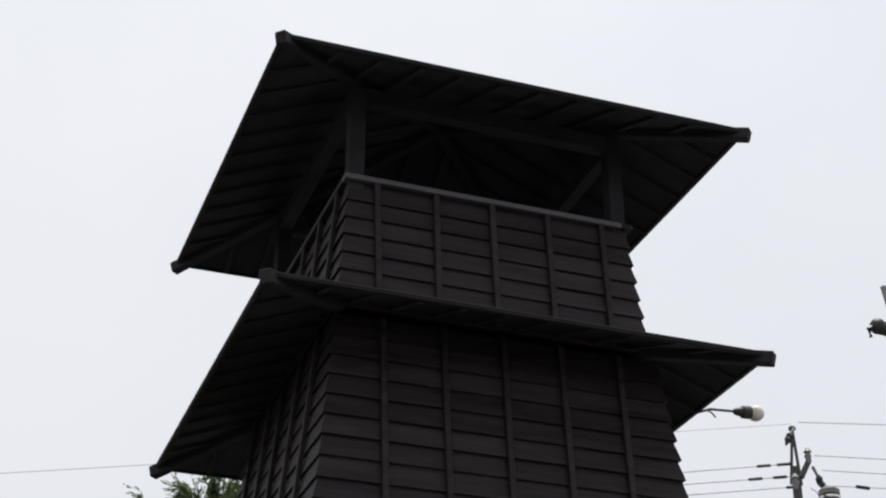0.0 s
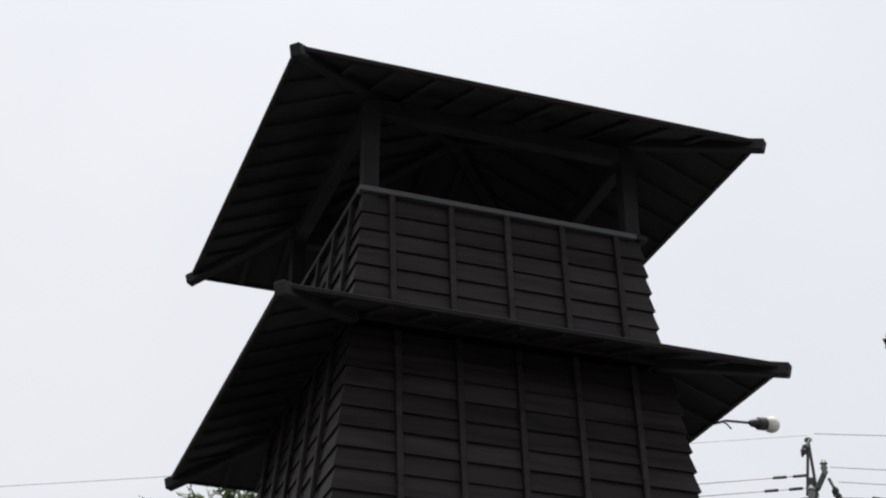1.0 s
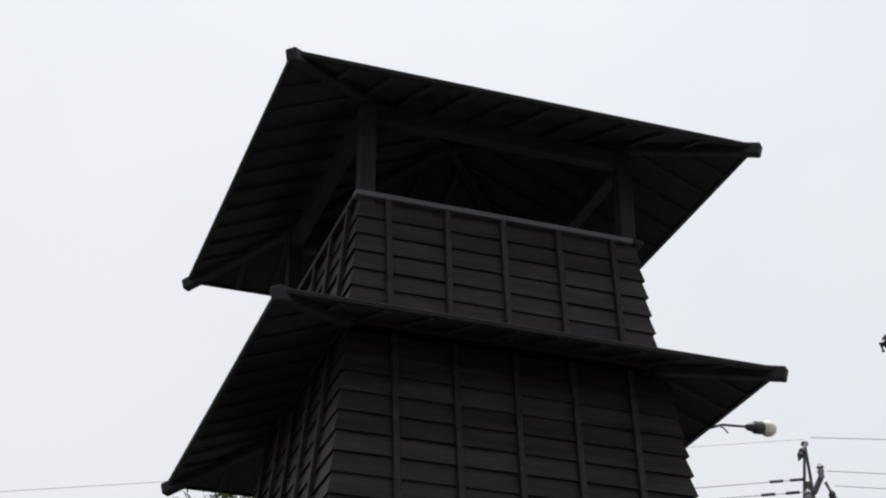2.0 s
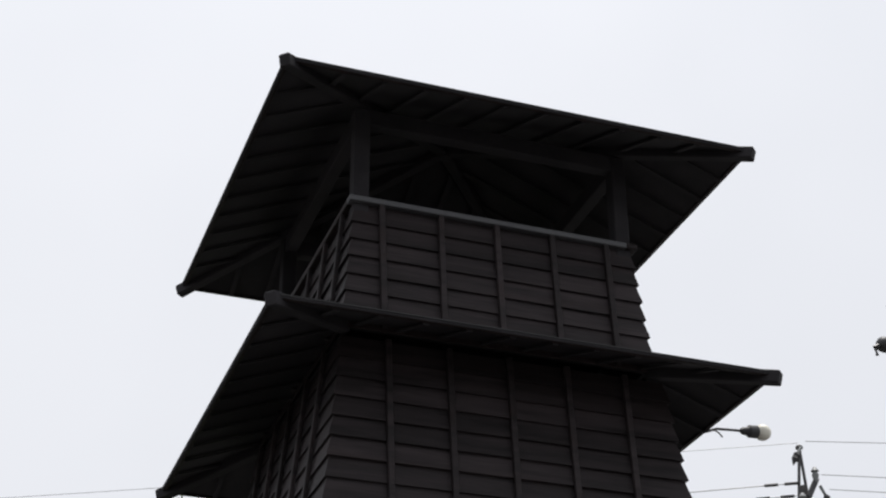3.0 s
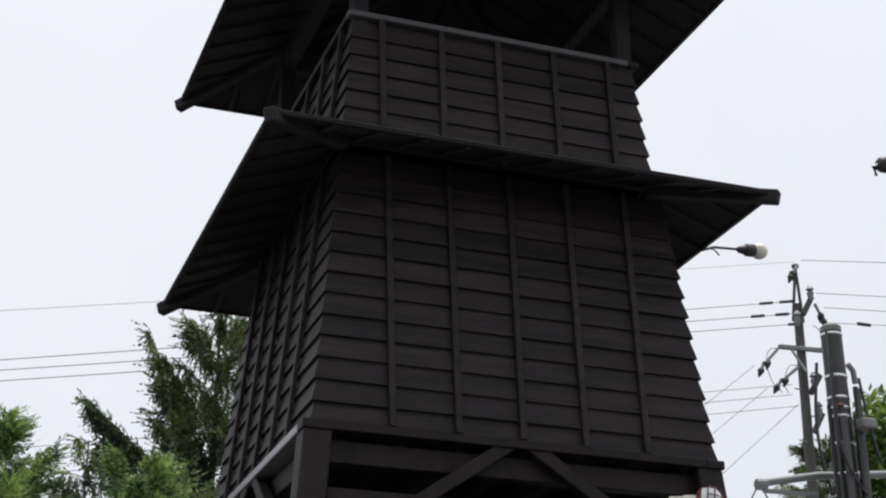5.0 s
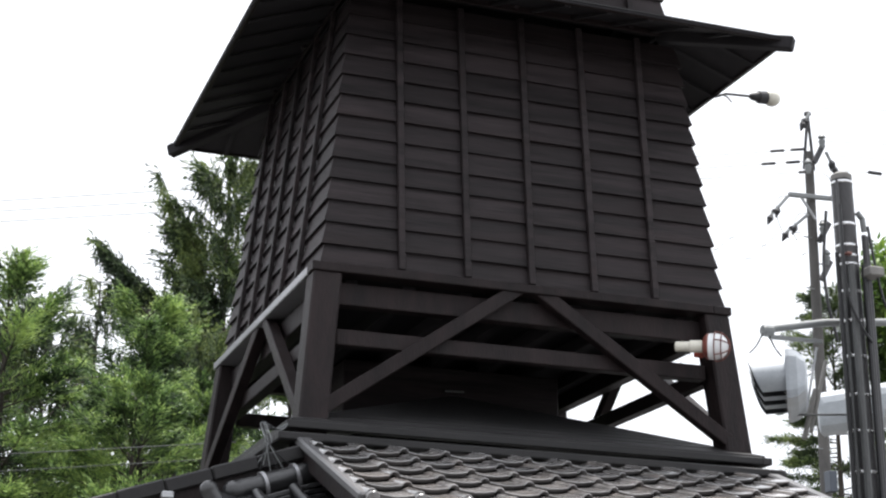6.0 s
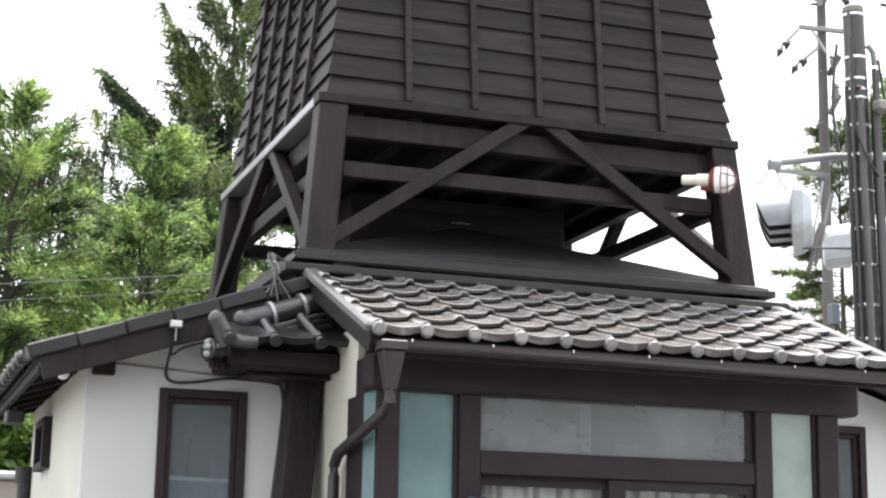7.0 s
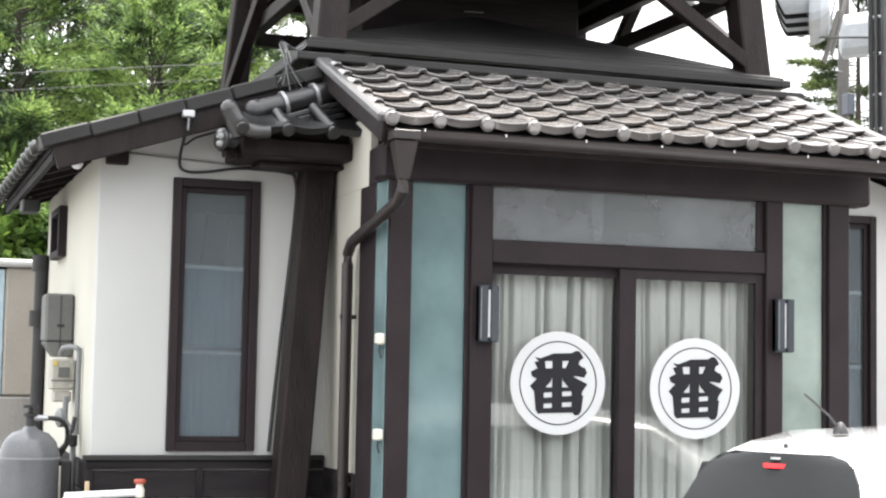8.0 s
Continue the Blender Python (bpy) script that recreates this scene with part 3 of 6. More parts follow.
p = part("pane", boxes((XL + 0.01, XL + 0.016, LW_Y[0] + 0.05, LW_Y[1] - 0.05, LW_Z[0] + 0.05, LW_Z[1] - 0.05)), M_FROST, w3)
p.visible_shadow = False

# main gable roof: deck, barge boards, verge capping
main_roof = thing("gable_roof", (TX, YW, EYE + 1.3), "low gable roof of grey tiles with dark barge boards", "roof", kind="structure")
Y_V = 9.30
for s in (-1, 1):
    def mx(x):
        return x if s < 0 else 2 * TX - x
    for x_in, y0, y1 in ((2.42, Y_V + 0.03, 12.76), (TX, 12.76, YB + 0.36)):
        b = bmesh.new()
        hexa(b, [(mx(0.86), y0, roof_line(0.86) - 0.11), (mx(x_in), y0, roof_line(x_in) - 0.11), (mx(x_in), y1, roof_line(x_in) - 0.11), (mx(0.86), y1, roof_line(0.86) - 0.11),
                 (mx(0.86), y0, roof_line(0.86) - 0.07), (mx(x_in), y0, roof_line(x_in) - 0.07), (mx(x_in), y1, roof_line(x_in) - 0.07), (mx(0.86), y1, roof_line(0.86) - 0.07)])
        part("deck", b, M_SOFFIT, main_roof)
    b = bmesh.new()
    beam(b, (mx(0.88), Y_V + 0.02, roof_line(0.88) - 0.155), (mx(2.5), Y_V + 0.02, roof_line(2.5) - 0.155), 0.035, 0.135, bevel=0.004)
    part("barge_board", b, M_TIMBER, main_roof)
    for i in range(6):
        xa, xb = 0.80 + i * 0.27, 0.80 + (i + 1) * 0.27 - 0.003
        b = bmesh.new()
        beam(b, (mx(xa), Y_V + 0.055, roof_line(xa) - 0.045 - 0.004 * (i % 2)), (mx(xb), Y_V + 0.055, roof_line(xb) - 0.045 - 0.004 * (i % 2)), 0.17, 0.085, bevel=0.010)
        part("verge_capping", b, M_SHEET, main_roof, "grey sheet verge capping")
    for i, y in enumerate((YW + 0.5 * j for j in range(7))):
        b = bmesh.new()
        beam(b, (mx(0.90), y, roof_line(0.90) - 0.14), (mx(1.3), y, roof_line(1.3) - 0.14), 0.045, 0.06, bevel=0)
        part("rafter", b, M_TIMBER, main_roof)
    part("fascia", boxes((min(mx(0.87), mx(0.90)), max(mx(0.87), mx(0.90)), Y_V + 0.04, YB + 0.28, roof_line(0.88) - 0.165, roof_line(0.88) - 0.112)), M_SOFFIT, main_roof)
    part("purlin_end", boxes((min(mx(1.20), mx(1.33)), max(mx(1.20), mx(1.33)), YW - 0.06, YW - 0.002, roof_line(1.2) - 0.245, roof_line(1.2) - 0.15), bevel=0.006), M_TIMBER, main_roof)


# ---- roof tiles: a roll on one edge, a sagging pan beside it ----
PITCH, SHOW = 0.265, 0.235


def tile_profile(u):
    if u < 0.22:
        return 0.021 * math.sin(math.pi * u / 0.22) ** 0.7
    return -0.013 * math.sin(math.pi * (u - 0.22) / 0.78)


def tile_mesh(name, mat, eave=False, long=0.29):
    bm = bmesh.new()
    us = [0, 0.03, 0.07, 0.11, 0.15, 0.19, 0.22, 0.28, 0.40, 0.58, 0.78, 0.92, 1.0]
    th = 0.021
    rows = []
    for y, lift in ((0.0, 0.040), (0.004, 0.044), (0.012, 0.0455), (long, 0.003)):
        rows.append(([bm.verts.new((u * PITCH, y, tile_profile(u) + lift)) for u in us], [bm.verts.new((u * PITCH, y + (0.020 if y < 0.1 else 0), tile_profile(u) + min(lift, 0.043) - th - (0.003 if y < 0.002 else 0))) for u in us]))
    n = len(us)
    for (ta, ba), (tb, bb) in zip(rows, rows[1:]):
        for i in range(n - 1):
            bm.faces.new((ta[i], ta[i + 1], tb[i + 1], tb[i]))
            bm.faces.new((ba[i + 1], ba[i], bb[i], bb[i + 1]))
        bm.faces.new((ba[0], ta[0], tb[0], bb[0]))
        bm.faces.new((ta[-1], ba[-1], bb[-1], tb[-1]))
    for t, b, flip in ((*rows[0], False), (*rows[-1], True)):
        for i in range(n - 1):
            q = (t[i + 1], t[i], b[i], b[i + 1])
            bm.faces.new(q[::-1] if flip else q)
    if eave:
        front, back = [], []
        for u in us[5:]:
            z = tile_profile(u) + 0.039
            front.append((bm.verts.new((u * PITCH, -0.004, z)), bm.verts.new((u * PITCH, 0.008, z - 0.036 - 0.008 * math.sin(math.pi * max(0, u - 0.22) / 0.78)))))
            back.append((bm.verts.new((u * PITCH, 0.016, z - 0.004)), bm.verts.new((u * PITCH, 0.022, z - 0.036 - 0.008 * math.sin(math.pi * max(0, u - 0.22) / 0.78)))))
        for i in range(len(front) - 1):
            for q in ((front[i][0], front[i][1], front[i + 1][1], front[i + 1][0]), (back[i][0], back[i + 1][0], back[i + 1][1], back[i][1]),
                      (front[i][1], back[i][1], back[i + 1][1], front[i + 1][1]), (front[i][0], front[i + 1][0], back[i + 1][0], back[i][0])):
                bm.faces.new(q)
        lathe(bm, [(0.031, 0.0), (0.040, 0.006), (0.040, 0.062), (0.037, 0.068), (0.029, 0.071)], (0.034, 0.045, 0.016), (0, -1, 0), 14)
    me = link(name, bm, mat, True)
    for p in me.polygons:
        if p.normal.y < -0.5 or p.normal.z < -0.5:
            p.use_smooth = False
    return me


TILE, TILE_EAVE = tile_mesh("tile", M_TILE), tile_mesh("eave_tile", M_TILE, True)
TILE_D, TILE_EAVE_D = tile_mesh("tile", M_TILE_DARK), tile_mesh("eave_tile", M_TILE_DARK, True)


def frame_of(origin, across, up_slope):
    a, u = Vector(across).normalized(), Vector(up_slope).normalized()
    n = a.cross(u)
    m = Matrix((a, u, n)).transposed().to_4x4()
    m.translation = origin
    return m


def lay_tiles(parent, m, cols, rows, plain, eave, seed):
    rnd = random.Random(seed)
    for r in range(rows):
        for c in range(cols):
            at = m @ Matrix.Translation((c * PITCH + rnd.uniform(-0.003, 0.003), r * SHOW + rnd.uniform(-0.004, 0.004), r * 0.0005 + rnd.uniform(0, 0.003))) @ Matrix.Rotation(rnd.uniform(-0.012, 0.012), 4, "Z")
            piece("tile", eave if r == 0 else plain, parent, at)


for s, x_e in ((-1, 0.80), (1, 2 * TX - 0.80)):
    up = (1, 0, SLOPE) if s < 0 else (-1, 0, SLOPE)
    across = (0, -1, 0) if s < 0 else (0, 1, 0)
    y0 = Y_V + 0.16 + 14 * PITCH if s < 0 else Y_V + 0.16
    lay_tiles(main_roof, frame_of((x_e, y0, EYE + 1.298 - 0.06), across, up), 14, 6, TILE_D, TILE_EAVE_D, 5)

# ---- the porch ----
YF, YE = 8.37, 8.016
porch_roof = thing("porch_roof", (TX, YE, EYE + 1.3), "lean-to porch roof of weathered grey clay pantiles", "roof", kind="structure")
P_ANG = radians(21.6)
up = (0, math.cos(P_ANG), math.sin(P_ANG))


def porch_z(y):
    return EYE + 1.300 + (y - YE) * math.tan(P_ANG)


lay_tiles(porch_roof, frame_of((2.724 - 0.034 - PITCH, YE - 0.01, EYE + 1.296), (1, 0, 0), up), 12, 6, TILE, TILE_EAVE, 9)
b = bmesh.new()
hexa(b, [(2.47, YE + 0.02, porch_z(YE) - 0.07), (5.60, YE + 0.02, porch_z(YE) - 0.07), (5.60, 9.45, porch_z(9.43) - 0.07), (2.47, 9.45, porch_z(9.43) - 0.07),
         (2.47, YE + 0.02, porch_z(YE) - 0.03), (5.60, YE + 0.02, porch_z(YE) - 0.03), (5.60, 9.45, porch_z(9.43) - 0.03), (2.47, 9.45, porch_z(9.43) - 0.03)])
part("deck", b, M_SOFFIT, porch_roof)
for x in (2.435, 5.645):
    b = bmesh.new()
    beam(b, (x, YE - 0.01, porch_z(YE - 0.01) + 0.012), (x, 9.44, porch_z(9.44) + 0.012), 0.095, 0.055, bevel=0.012)
    part("verge_capping", b, M_VERGE, porch_roof, "grey sheet verge capping")
    b = bmesh.new()
    beam(b, (x, YE + 0.02, porch_z(YE + 0.02) - 0.072), (x, 9.62, porch_z(9.62) - 0.072), 0.03, 0.105, bevel=0.004)
    part("barge_board", b, M_TIMBER, porch_roof)
part("eave_board", boxes((2.45, 5.62, YE + 0.02, YE + 0.045, EYE + 1.17, EYE + 1.268)), M_TIMBER, porch_roof)
for i in range(9):
    x = 2.62 + 0.35 * i
    part("rafter", beam(bmesh.new(), (x, YE + 0.05, porch_z(YE + 0.05) - 0.105), (x, YW - 0.05, porch_z(YW - 0.05) - 0.105), 0.05, 0.065, bevel=0), M_TIMBER, porch_roof)

gutter = thing("gutter", (2.5, YE, EYE + 1.2), "brown half-round plastic gutter with bright clips and downpipe", "gutter")
b = bmesh.new()
n = 9
prof = [(YE - 0.045 + 0.052 * math.cos(math.pi + math.pi * i / (n - 1)), EYE + 1.245 + 0.058 * math.sin(math.pi + math.pi * i / (n - 1))) for i in range(n)]
prof += [(YE - 0.045 + 0.046 * math.cos(math.tau - math.pi * i / (n - 1)), EYE + 1.245 + 0.052 * math.sin(math.tau - math.pi * i / (n - 1))) for i in range(n)]
ra = [b.verts.new((2.52, y, z)) for y, z in prof]
rb = [b.verts.new((5.66, y, z)) for y, z in prof]
for i in range(len(prof)):
    j = (i + 1) % len(prof)
    b.faces.new((ra[i], ra[j], rb[j], rb[i]))
b.faces.new(ra[::-1])
b.faces.new(rb)
part("trough", b, M_GUTTER, gutter, smooth=True)
for x in (2.615, 3.065, 3.527, 3.978, 4.423, 4.89, 5.35):
    b = boxes((x - 0.004, x + 0.004, YE - 0.104, YE + 0.02, EYE + 1.245, EYE + 1.2495), (x - 0.004, x + 0.004, YE - 0.105, YE - 0.099, EYE + 1.236, EYE + 1.250))
    part("clip", b, M_CHROME, gutter, "bright metal clip")
b = bmesh.new()
f0, f1 = EYE + 1.27, EYE + 0.98
hexa(b, [(2.49, YE - 0.07, f1), (2.55, YE - 0.07, f1), (2.55, YE - 0.01, f1), (2.49, YE - 0.01, f1), (2.455, YE - 0.10, f0 - 0.08), (2.585, YE - 0.10, f0 - 0.08), (2.585, YE + 0.01, f0 - 0.08), (2.455, YE + 0.01, f0 - 0.08)], 0.01)
box(b, 2.448, 2.592, YE - 0.105, YE + 0.015, f0 - 0.078, f0 - 0.03, bevel=0.003)
part("hopper", b, M_GUTTER, gutter)
b = bmesh.new()
tube(b, [(2.52, YE - 0.04, EYE + 1.0), (2.52, YE - 0.04, EYE + 0.93), (2.515, YE + 0.02, EYE + 0.88), (2.507, 8.88, EYE + 0.72), (2.505, 8.95, EYE + 0.66), (2.505, 8.95, EYE + 0.6), (2.505, 8.95, 0.03)], 0.033, 10)
part("downpipe", b, M_GUTTER, gutter, smooth=True)
for z in (EYE + 0.30, EYE - 0.65):
    part("pipe_clip", boxes((2.47, 2.56, 8.935, 8.965, z - 0.012, z + 0.012)), M_GUTTER, gutter)

porch = thing("porch", (TX, YF, 0), "dark-framed glazed entrance porch with sliding doors", "porch", kind="structure")


def post(name, x0, x1, y0, y1, z0, z1):
    return part(name, boxes((x0, x1, y0, y1, z0, z1), bevel=0.006), M_FRAME, porch)


ZH = EYE + 1.035
post("post", 2.574, 2.705, YF, YF + 0.14, 0, ZH)
post("post", 3.050, 3.176, YF, YF + 0.12, 0, ZH)
post("post", 4.896, 5.008, YF, YF + 0.12, 0, ZH)
post("jamb", 4.848, 4.896, YF + 0.035, YF + 0.11, EYE + 0.735, ZH)
post("post", 5.320, 5.461, YF, YF + 0.14, 0, ZH)
part("lintel", boxes((2.52, 5.60, YF - 0.025, YF + 0.15, ZH, ZH + 0.20), bevel=0.02), M_FRAME, porch)
part("eave_wall", boxes((2.56, 5.46, YF + 0.02, YF + 0.12, ZH + 0.20, ZH + 0.27)), M_FRAME, porch)
post("transom_bar", 3.176, 4.896, YF + 0.012, YF + 0.11, EYE + 0.605, EYE + 0.735)
for s in (-1, 1):
    x = 2.56 if s < 0 else 5.461 - 0.06
    part("side_beam", boxes((x, x + 0.06, YF + 0.14, 8.74, ZH - 0.0, ZH + 0.20)), M_FRAME, porch)
    part("side_post", boxes((x, x + 0.06, 8.59, 8.90, 0, ZH), bevel=0.004), M_FRAME, porch)
    part("side_plaster", boxes((x + 0.008, x + 0.052, 8.902, YW - 0.002, EYE - 0.59, ZH)), M_SIDE_PLASTER, porch)
    part("side_plaster", boxes((x + 0.008, x + 0.052, 8.742, YW - 0.002, ZH + 0.002, EYE + 1.44)), M_SIDE_PLASTER, porch)
    part("side_wainscot", boxes((x - 0.012, x + 0.06, 8.902, YW - 0.05, 0, EYE - 0.592), bevel=0.004), M_WAINSCOT, porch)
    part("side_sill", boxes((x, x + 0.06, YF + 0.14, 8.59, 0, 0.4)), M_FRAME, porch)
    g = part("side_pane", boxes((x + 0.004, x + 0.010, YF + 0.015, 8.59, 0.4, ZH)), M_FROST, porch)
    g.visible_shadow = False
for x0, x1 in ((2.705, 3.050), (5.008, 5.320)):
    part("panel", boxes((x0, x1, YF + 0.04, YF + 0.08, 0, 0.35)), M_FRAME, porch)
    part("stop", boxes((x1 - 0.022, x1, YF + 0.03, YF + 0.05, 0.35, ZH)), M_FRAME, porch)
    g = part("side_light", boxes((x0 - 0.003, x1 + 0.003, YF + 0.052, YF + 0.058, 0.35, ZH + 0.003)), M_FROST if x0 < TX else M_FROST_PALE, porch)
    g.visible_shadow = False
g = part("transom_pane", boxes((3.173, 4.850, YF + 0.05, YF + 0.056, EYE + 0.732, ZH + 0.003)), M_TRANSOM, porch)
g.visible_shadow = False
# white post added for the pale bar reflected in the transom
part("inner_post", boxes((3.93, 4.00, 8.72, 8.80, 0.1, ZH + 0.03)), M_WHITE, porch)
part("porch_ceiling", boxes((2.62, 5.40, YF + 0.13, YW - 0.003, ZH + 0.03, ZH + 0.06)), M_PLASTER, porch)
part("step", boxes((2.5, 5.52, YF - 0.25, YW - 0.003, 0.0, 0.10), bevel=0.01), M_CONCRETE, porch)

# two sliding door leaves, each with its pane, film disc and mark
D0, D1, DZ0, DZ1 = 3.179, 4.893, 0.11, EYE + 0.604


def brush_mark(cx, cz, y, size, parent):
    """The bold brush character on the disc: solid strokes with slits left open between them."""
    bm = bmesh.new()
    y0, y1 = y - 0.0022, y - 0.0005

    steps = iter(range(40))

    def stroke(pts):
        lift = 0.00012 * next(steps)
        a = [bm.verts.new((cx + px * size, y0 - lift, cz + pz * size)) for px, pz in pts]
        c = [bm.verts.new((cx + px * size, y1, cz + pz * size)) for px, pz in pts]
        bm.faces.new(a)
        bm.faces.new(c[::-1])
        for i in range(len(pts)):
            j = (i + 1) % len(pts)
            bm.faces.new((a[j], a[i], c[i], c[j]))
    stroke([(-0.41, 0.40), (-0.33, 0.33), (-0.18, 0.34), (0.35, 0.35), (0.42, 0.40), (0.35, 0.50), (0.29, 0.51), (0.21, 0.47), (-0.09, 0.46), (-0.31, 0.38)])
    stroke([(-0.41, 0.32), (-0.24, 0.36), (-0.22, 0.22), (-0.33, 0.17)])
    stroke([(-0.47, 0.17), (-0.37, 0.22), (0.44, 0.25), (0.48, 0.17), (0.43, 0.09), (0.30, 0.11), (-0.34, 0.05), (-0.45, 0.10)])
    stroke([(-0.11, 0.45), (0.06, 0.45), (0.06, -0.46), (-0.11, -0.46)])
    stroke([(0.18, 0.37), (0.35, 0.37), (0.34, 0.29), (0.42, 0.24), (0.11, 0.22)])
    stroke([(-0.48, -0.05), (-0.37, 0.06), (-0.11, 0.11), (-0.13, 0.03), (-0.25, -0.10), (-0.41, -0.13)])
    stroke([(0.06, 0.11), (0.23, 0.11), (0.49, -0.01), (0.40, -0.13), (0.20, -0.10), (0.07, 0.04)])
    stroke([(-0.41, -0.12), (-0.25, -0.08), (-0.25, -0.46), (-0.33, -0.48), (-0.38, -0.42)])
    stroke([(0.22, -0.09), (0.41, -0.11), (0.39, -0.18), (0.42, -0.19), (0.39, -0.42), (0.35, -0.49), (0.28, -0.50), (0.22, -0.44)])
    stroke([(-0.39, -0.07), (0.39, -0.06), (0.39, -0.11), (-0.39, -0.16)])
    stroke([(-0.38, -0.24), (0.39, -0.18), (0.39, -0.28), (-0.38, -0.33)])
    stroke([(-0.37, -0.40), (0.39, -0.35), (0.38, -0.45), (-0.35, -0.47)])
    return part("lettering", bm, M_INK, parent, "bold black brush character")


for i, (x0, x1, y, cx) in enumerate(((D0, 4.050, YF + 0.075, 3.614), (3.965, D1, YF + 0.035, 4.457))):
    door = thing("door_%d" % (i + 1), ((x0 + x1) / 2, y, 0.1), "sliding glass door leaf, dark frame, white disc with black brush character", "door", kind="structure")
    s = 0.030 if i == 0 else 0.048
    lead = 0.085 if i == 0 else 0.105
    xa, xb = (x0 + s, x1 - lead) if i == 0 else (x0 + lead, x1 - s)
    part("stile", boxes((x0, xa, y, y + 0.034, DZ0, DZ1), bevel=0.003), M_FRAME, door)
    part("stile", boxes((xb, x1, y, y + 0.034, DZ0, DZ1), bevel=0.003), M_FRAME, door)
    part("top_rail", boxes((xa, xb, y + 0.001, y + 0.033, DZ1 - 0.055, DZ1)), M_FRAME, door)
    part("bottom_rail", boxes((xa, xb, y + 0.001, y + 0.033, DZ0, DZ0 + 0.12)), M_FRAME, door)
    g = part("pane", boxes((xa - 0.003, xb + 0.003, y + 0.014, y + 0.019, DZ0 + 0.117, DZ1 - 0.052)), M_GLASS, door)
    g.visible_shadow = False
    cz = EYE - 0.055 - 0.018 * i
    b = bmesh.new()
    lathe(b, [(0.291, 0.0), (0.291, 0.0012)], (cx, y + 0.0135, cz), (0, -1, 0), 64)
    part("disc", b, M_DISC, door, "white film disc")
    b = bmesh.new()
    n = 72
    rings = [[b.verts.new((cx + r * math.cos(k * math.tau / n), y + 0.0115, cz + r * math.sin(k * math.tau / n))) for k in range(n)] for r in (0.2295, 0.2370)]
    for k in range(n):
        b.faces.new((rings[0][k], rings[0][(k + 1) % n], rings[1][(k + 1) % n], rings[1][k]))
    part("ring", b, M_INK, door, "thin black ring")
    brush_mark(cx + 0.002, cz, y + 0.012, 0.362, door)


def curtain(x0, x1, y, z0, z1, seed):
    rnd = random.Random(seed)
    c = thing("curtain", ((x0 + x1) / 2, y, z0), "pale grey pleated curtain hanging behind the glass door", "curtain", "curtains of the porch")
    bm = bmesh.new()
    nx, nz = 260, 18
    hooks = 7
    # each hook gathers a deep narrow fold that wanders and fades on its way down
    folds = [((k + 0.5 + rnd.uniform(-0.28, 0.28)) / hooks, rnd.uniform(-0.05, 0.05), rnd.uniform(0.006, 0.013), rnd.uniform(0.4, 1.0), rnd.uniform(0.2, 1.0)) for k in range(hooks)]
    edge = [(rnd.uniform(0.02, 0.10), 0.008, 0.9), (rnd.uniform(0.90, 0.98), 0.009, 0.9), (rnd.uniform(0.1, 0.2), 0.007, 0.7)]
    ph = [rnd.uniform(0, 6.28) for _ in range(3)]
    grid = []
    for j in range(nz + 1):
        fz = j / nz
        row = []
        for i in range(nx + 1):
            u = i / nx
            d = 0.010 * math.sin(u * 13 + ph[0] + 0.8 * fz) + 0.005 * math.sin(u * 41 + ph[1]) + 0.003 * math.sin(u * 90 + ph[2] + 2 * fz)
            for p, drift, wid, deep, keep in folds:
                at = p + drift * (1 - fz) ** 1.3 + 0.006 * math.sin(fz * 5 + p * 30)
                q = (u - at) / (wid * (1.0 + 0.9 * (1 - fz)))
                d += 0.085 * deep * (keep + (1 - keep) * fz) * math.exp(-q * q)
                d -= 0.020 * deep * fz ** 3 * math.exp(-((u - at - 0.03) / 0.03) ** 2)
            for p, wid, deep in edge:
                d += 0.06 * deep * math.exp(-((u - p - 0.01 * math.sin(3 * fz)) / wid) ** 2)
            row.append(bm.verts.new((x0 + (x1 - x0) * u, y - 0.03 + d, z0 + (z1 - z0) * (fz - 0.006 * fz * abs(math.sin(u * hooks * math.pi))))))
        grid.append(row)
    for j in range(nz):
        for i in range(nx):
            bm.faces.new((grid[j][i], grid[j][i + 1], grid[j + 1][i + 1], grid[j + 1][i]))
    part("cloth", bm, M_CURTAIN, c, smooth=True)
    part("curtain_rod", tube(bmesh.new(), [(x0 - 0.01, y, z1 + 0.012), (x1 + 0.01, y, z1 + 0.012)], 0.010, 8), M_METAL, c)


curtain(3.222, 3.985, YF + 0.215, 0.14, EYE + 0.56, 3)
curtain(4.05, 4.880, YF + 0.215, 0.14, EYE + 0.56, 8)

for x, lamp_z in ((3.137, EYE), (4.988, EYE - 0.018)):
    lamp = thing("wall_lamp", (x, YF, lamp_z + 0.32), "slate-blue box wall lamp with a white slit, on a porch post", "wall lamp", "lamps beside the door")
    for a in ((x - 0.056, x - 0.010), (x + 0.008, x + 0.052)):
        part("housing", boxes((a[0], a[1], YF - 0.075, YF - 0.001, lamp_z + 0.165, lamp_z + 0.475), bevel=0.005), M_LAMP_CASE, lamp)
    part("back_plate", boxes((x - 0.056, x + 0.052, YF - 0.045, YF - 0.002, lamp_z + 0.163, lamp_z + 0.477), bevel=0.004), M_LAMP_CASE, lamp)
    part("diffuser", boxes((x - 0.0095, x + 0.0075, YF - 0.056, YF - 0.046, lamp_z + 0.19, lamp_z + 0.45)), M_WHITE, lamp, "white lamp slit")
    part("slit", boxes((x - 0.0555, x - 0.0515, YF - 0.0785, YF - 0.0752, lamp_z + 0.18, lamp_z + 0.46)), M_GREYBOX, lamp, "narrow pale edge strip")
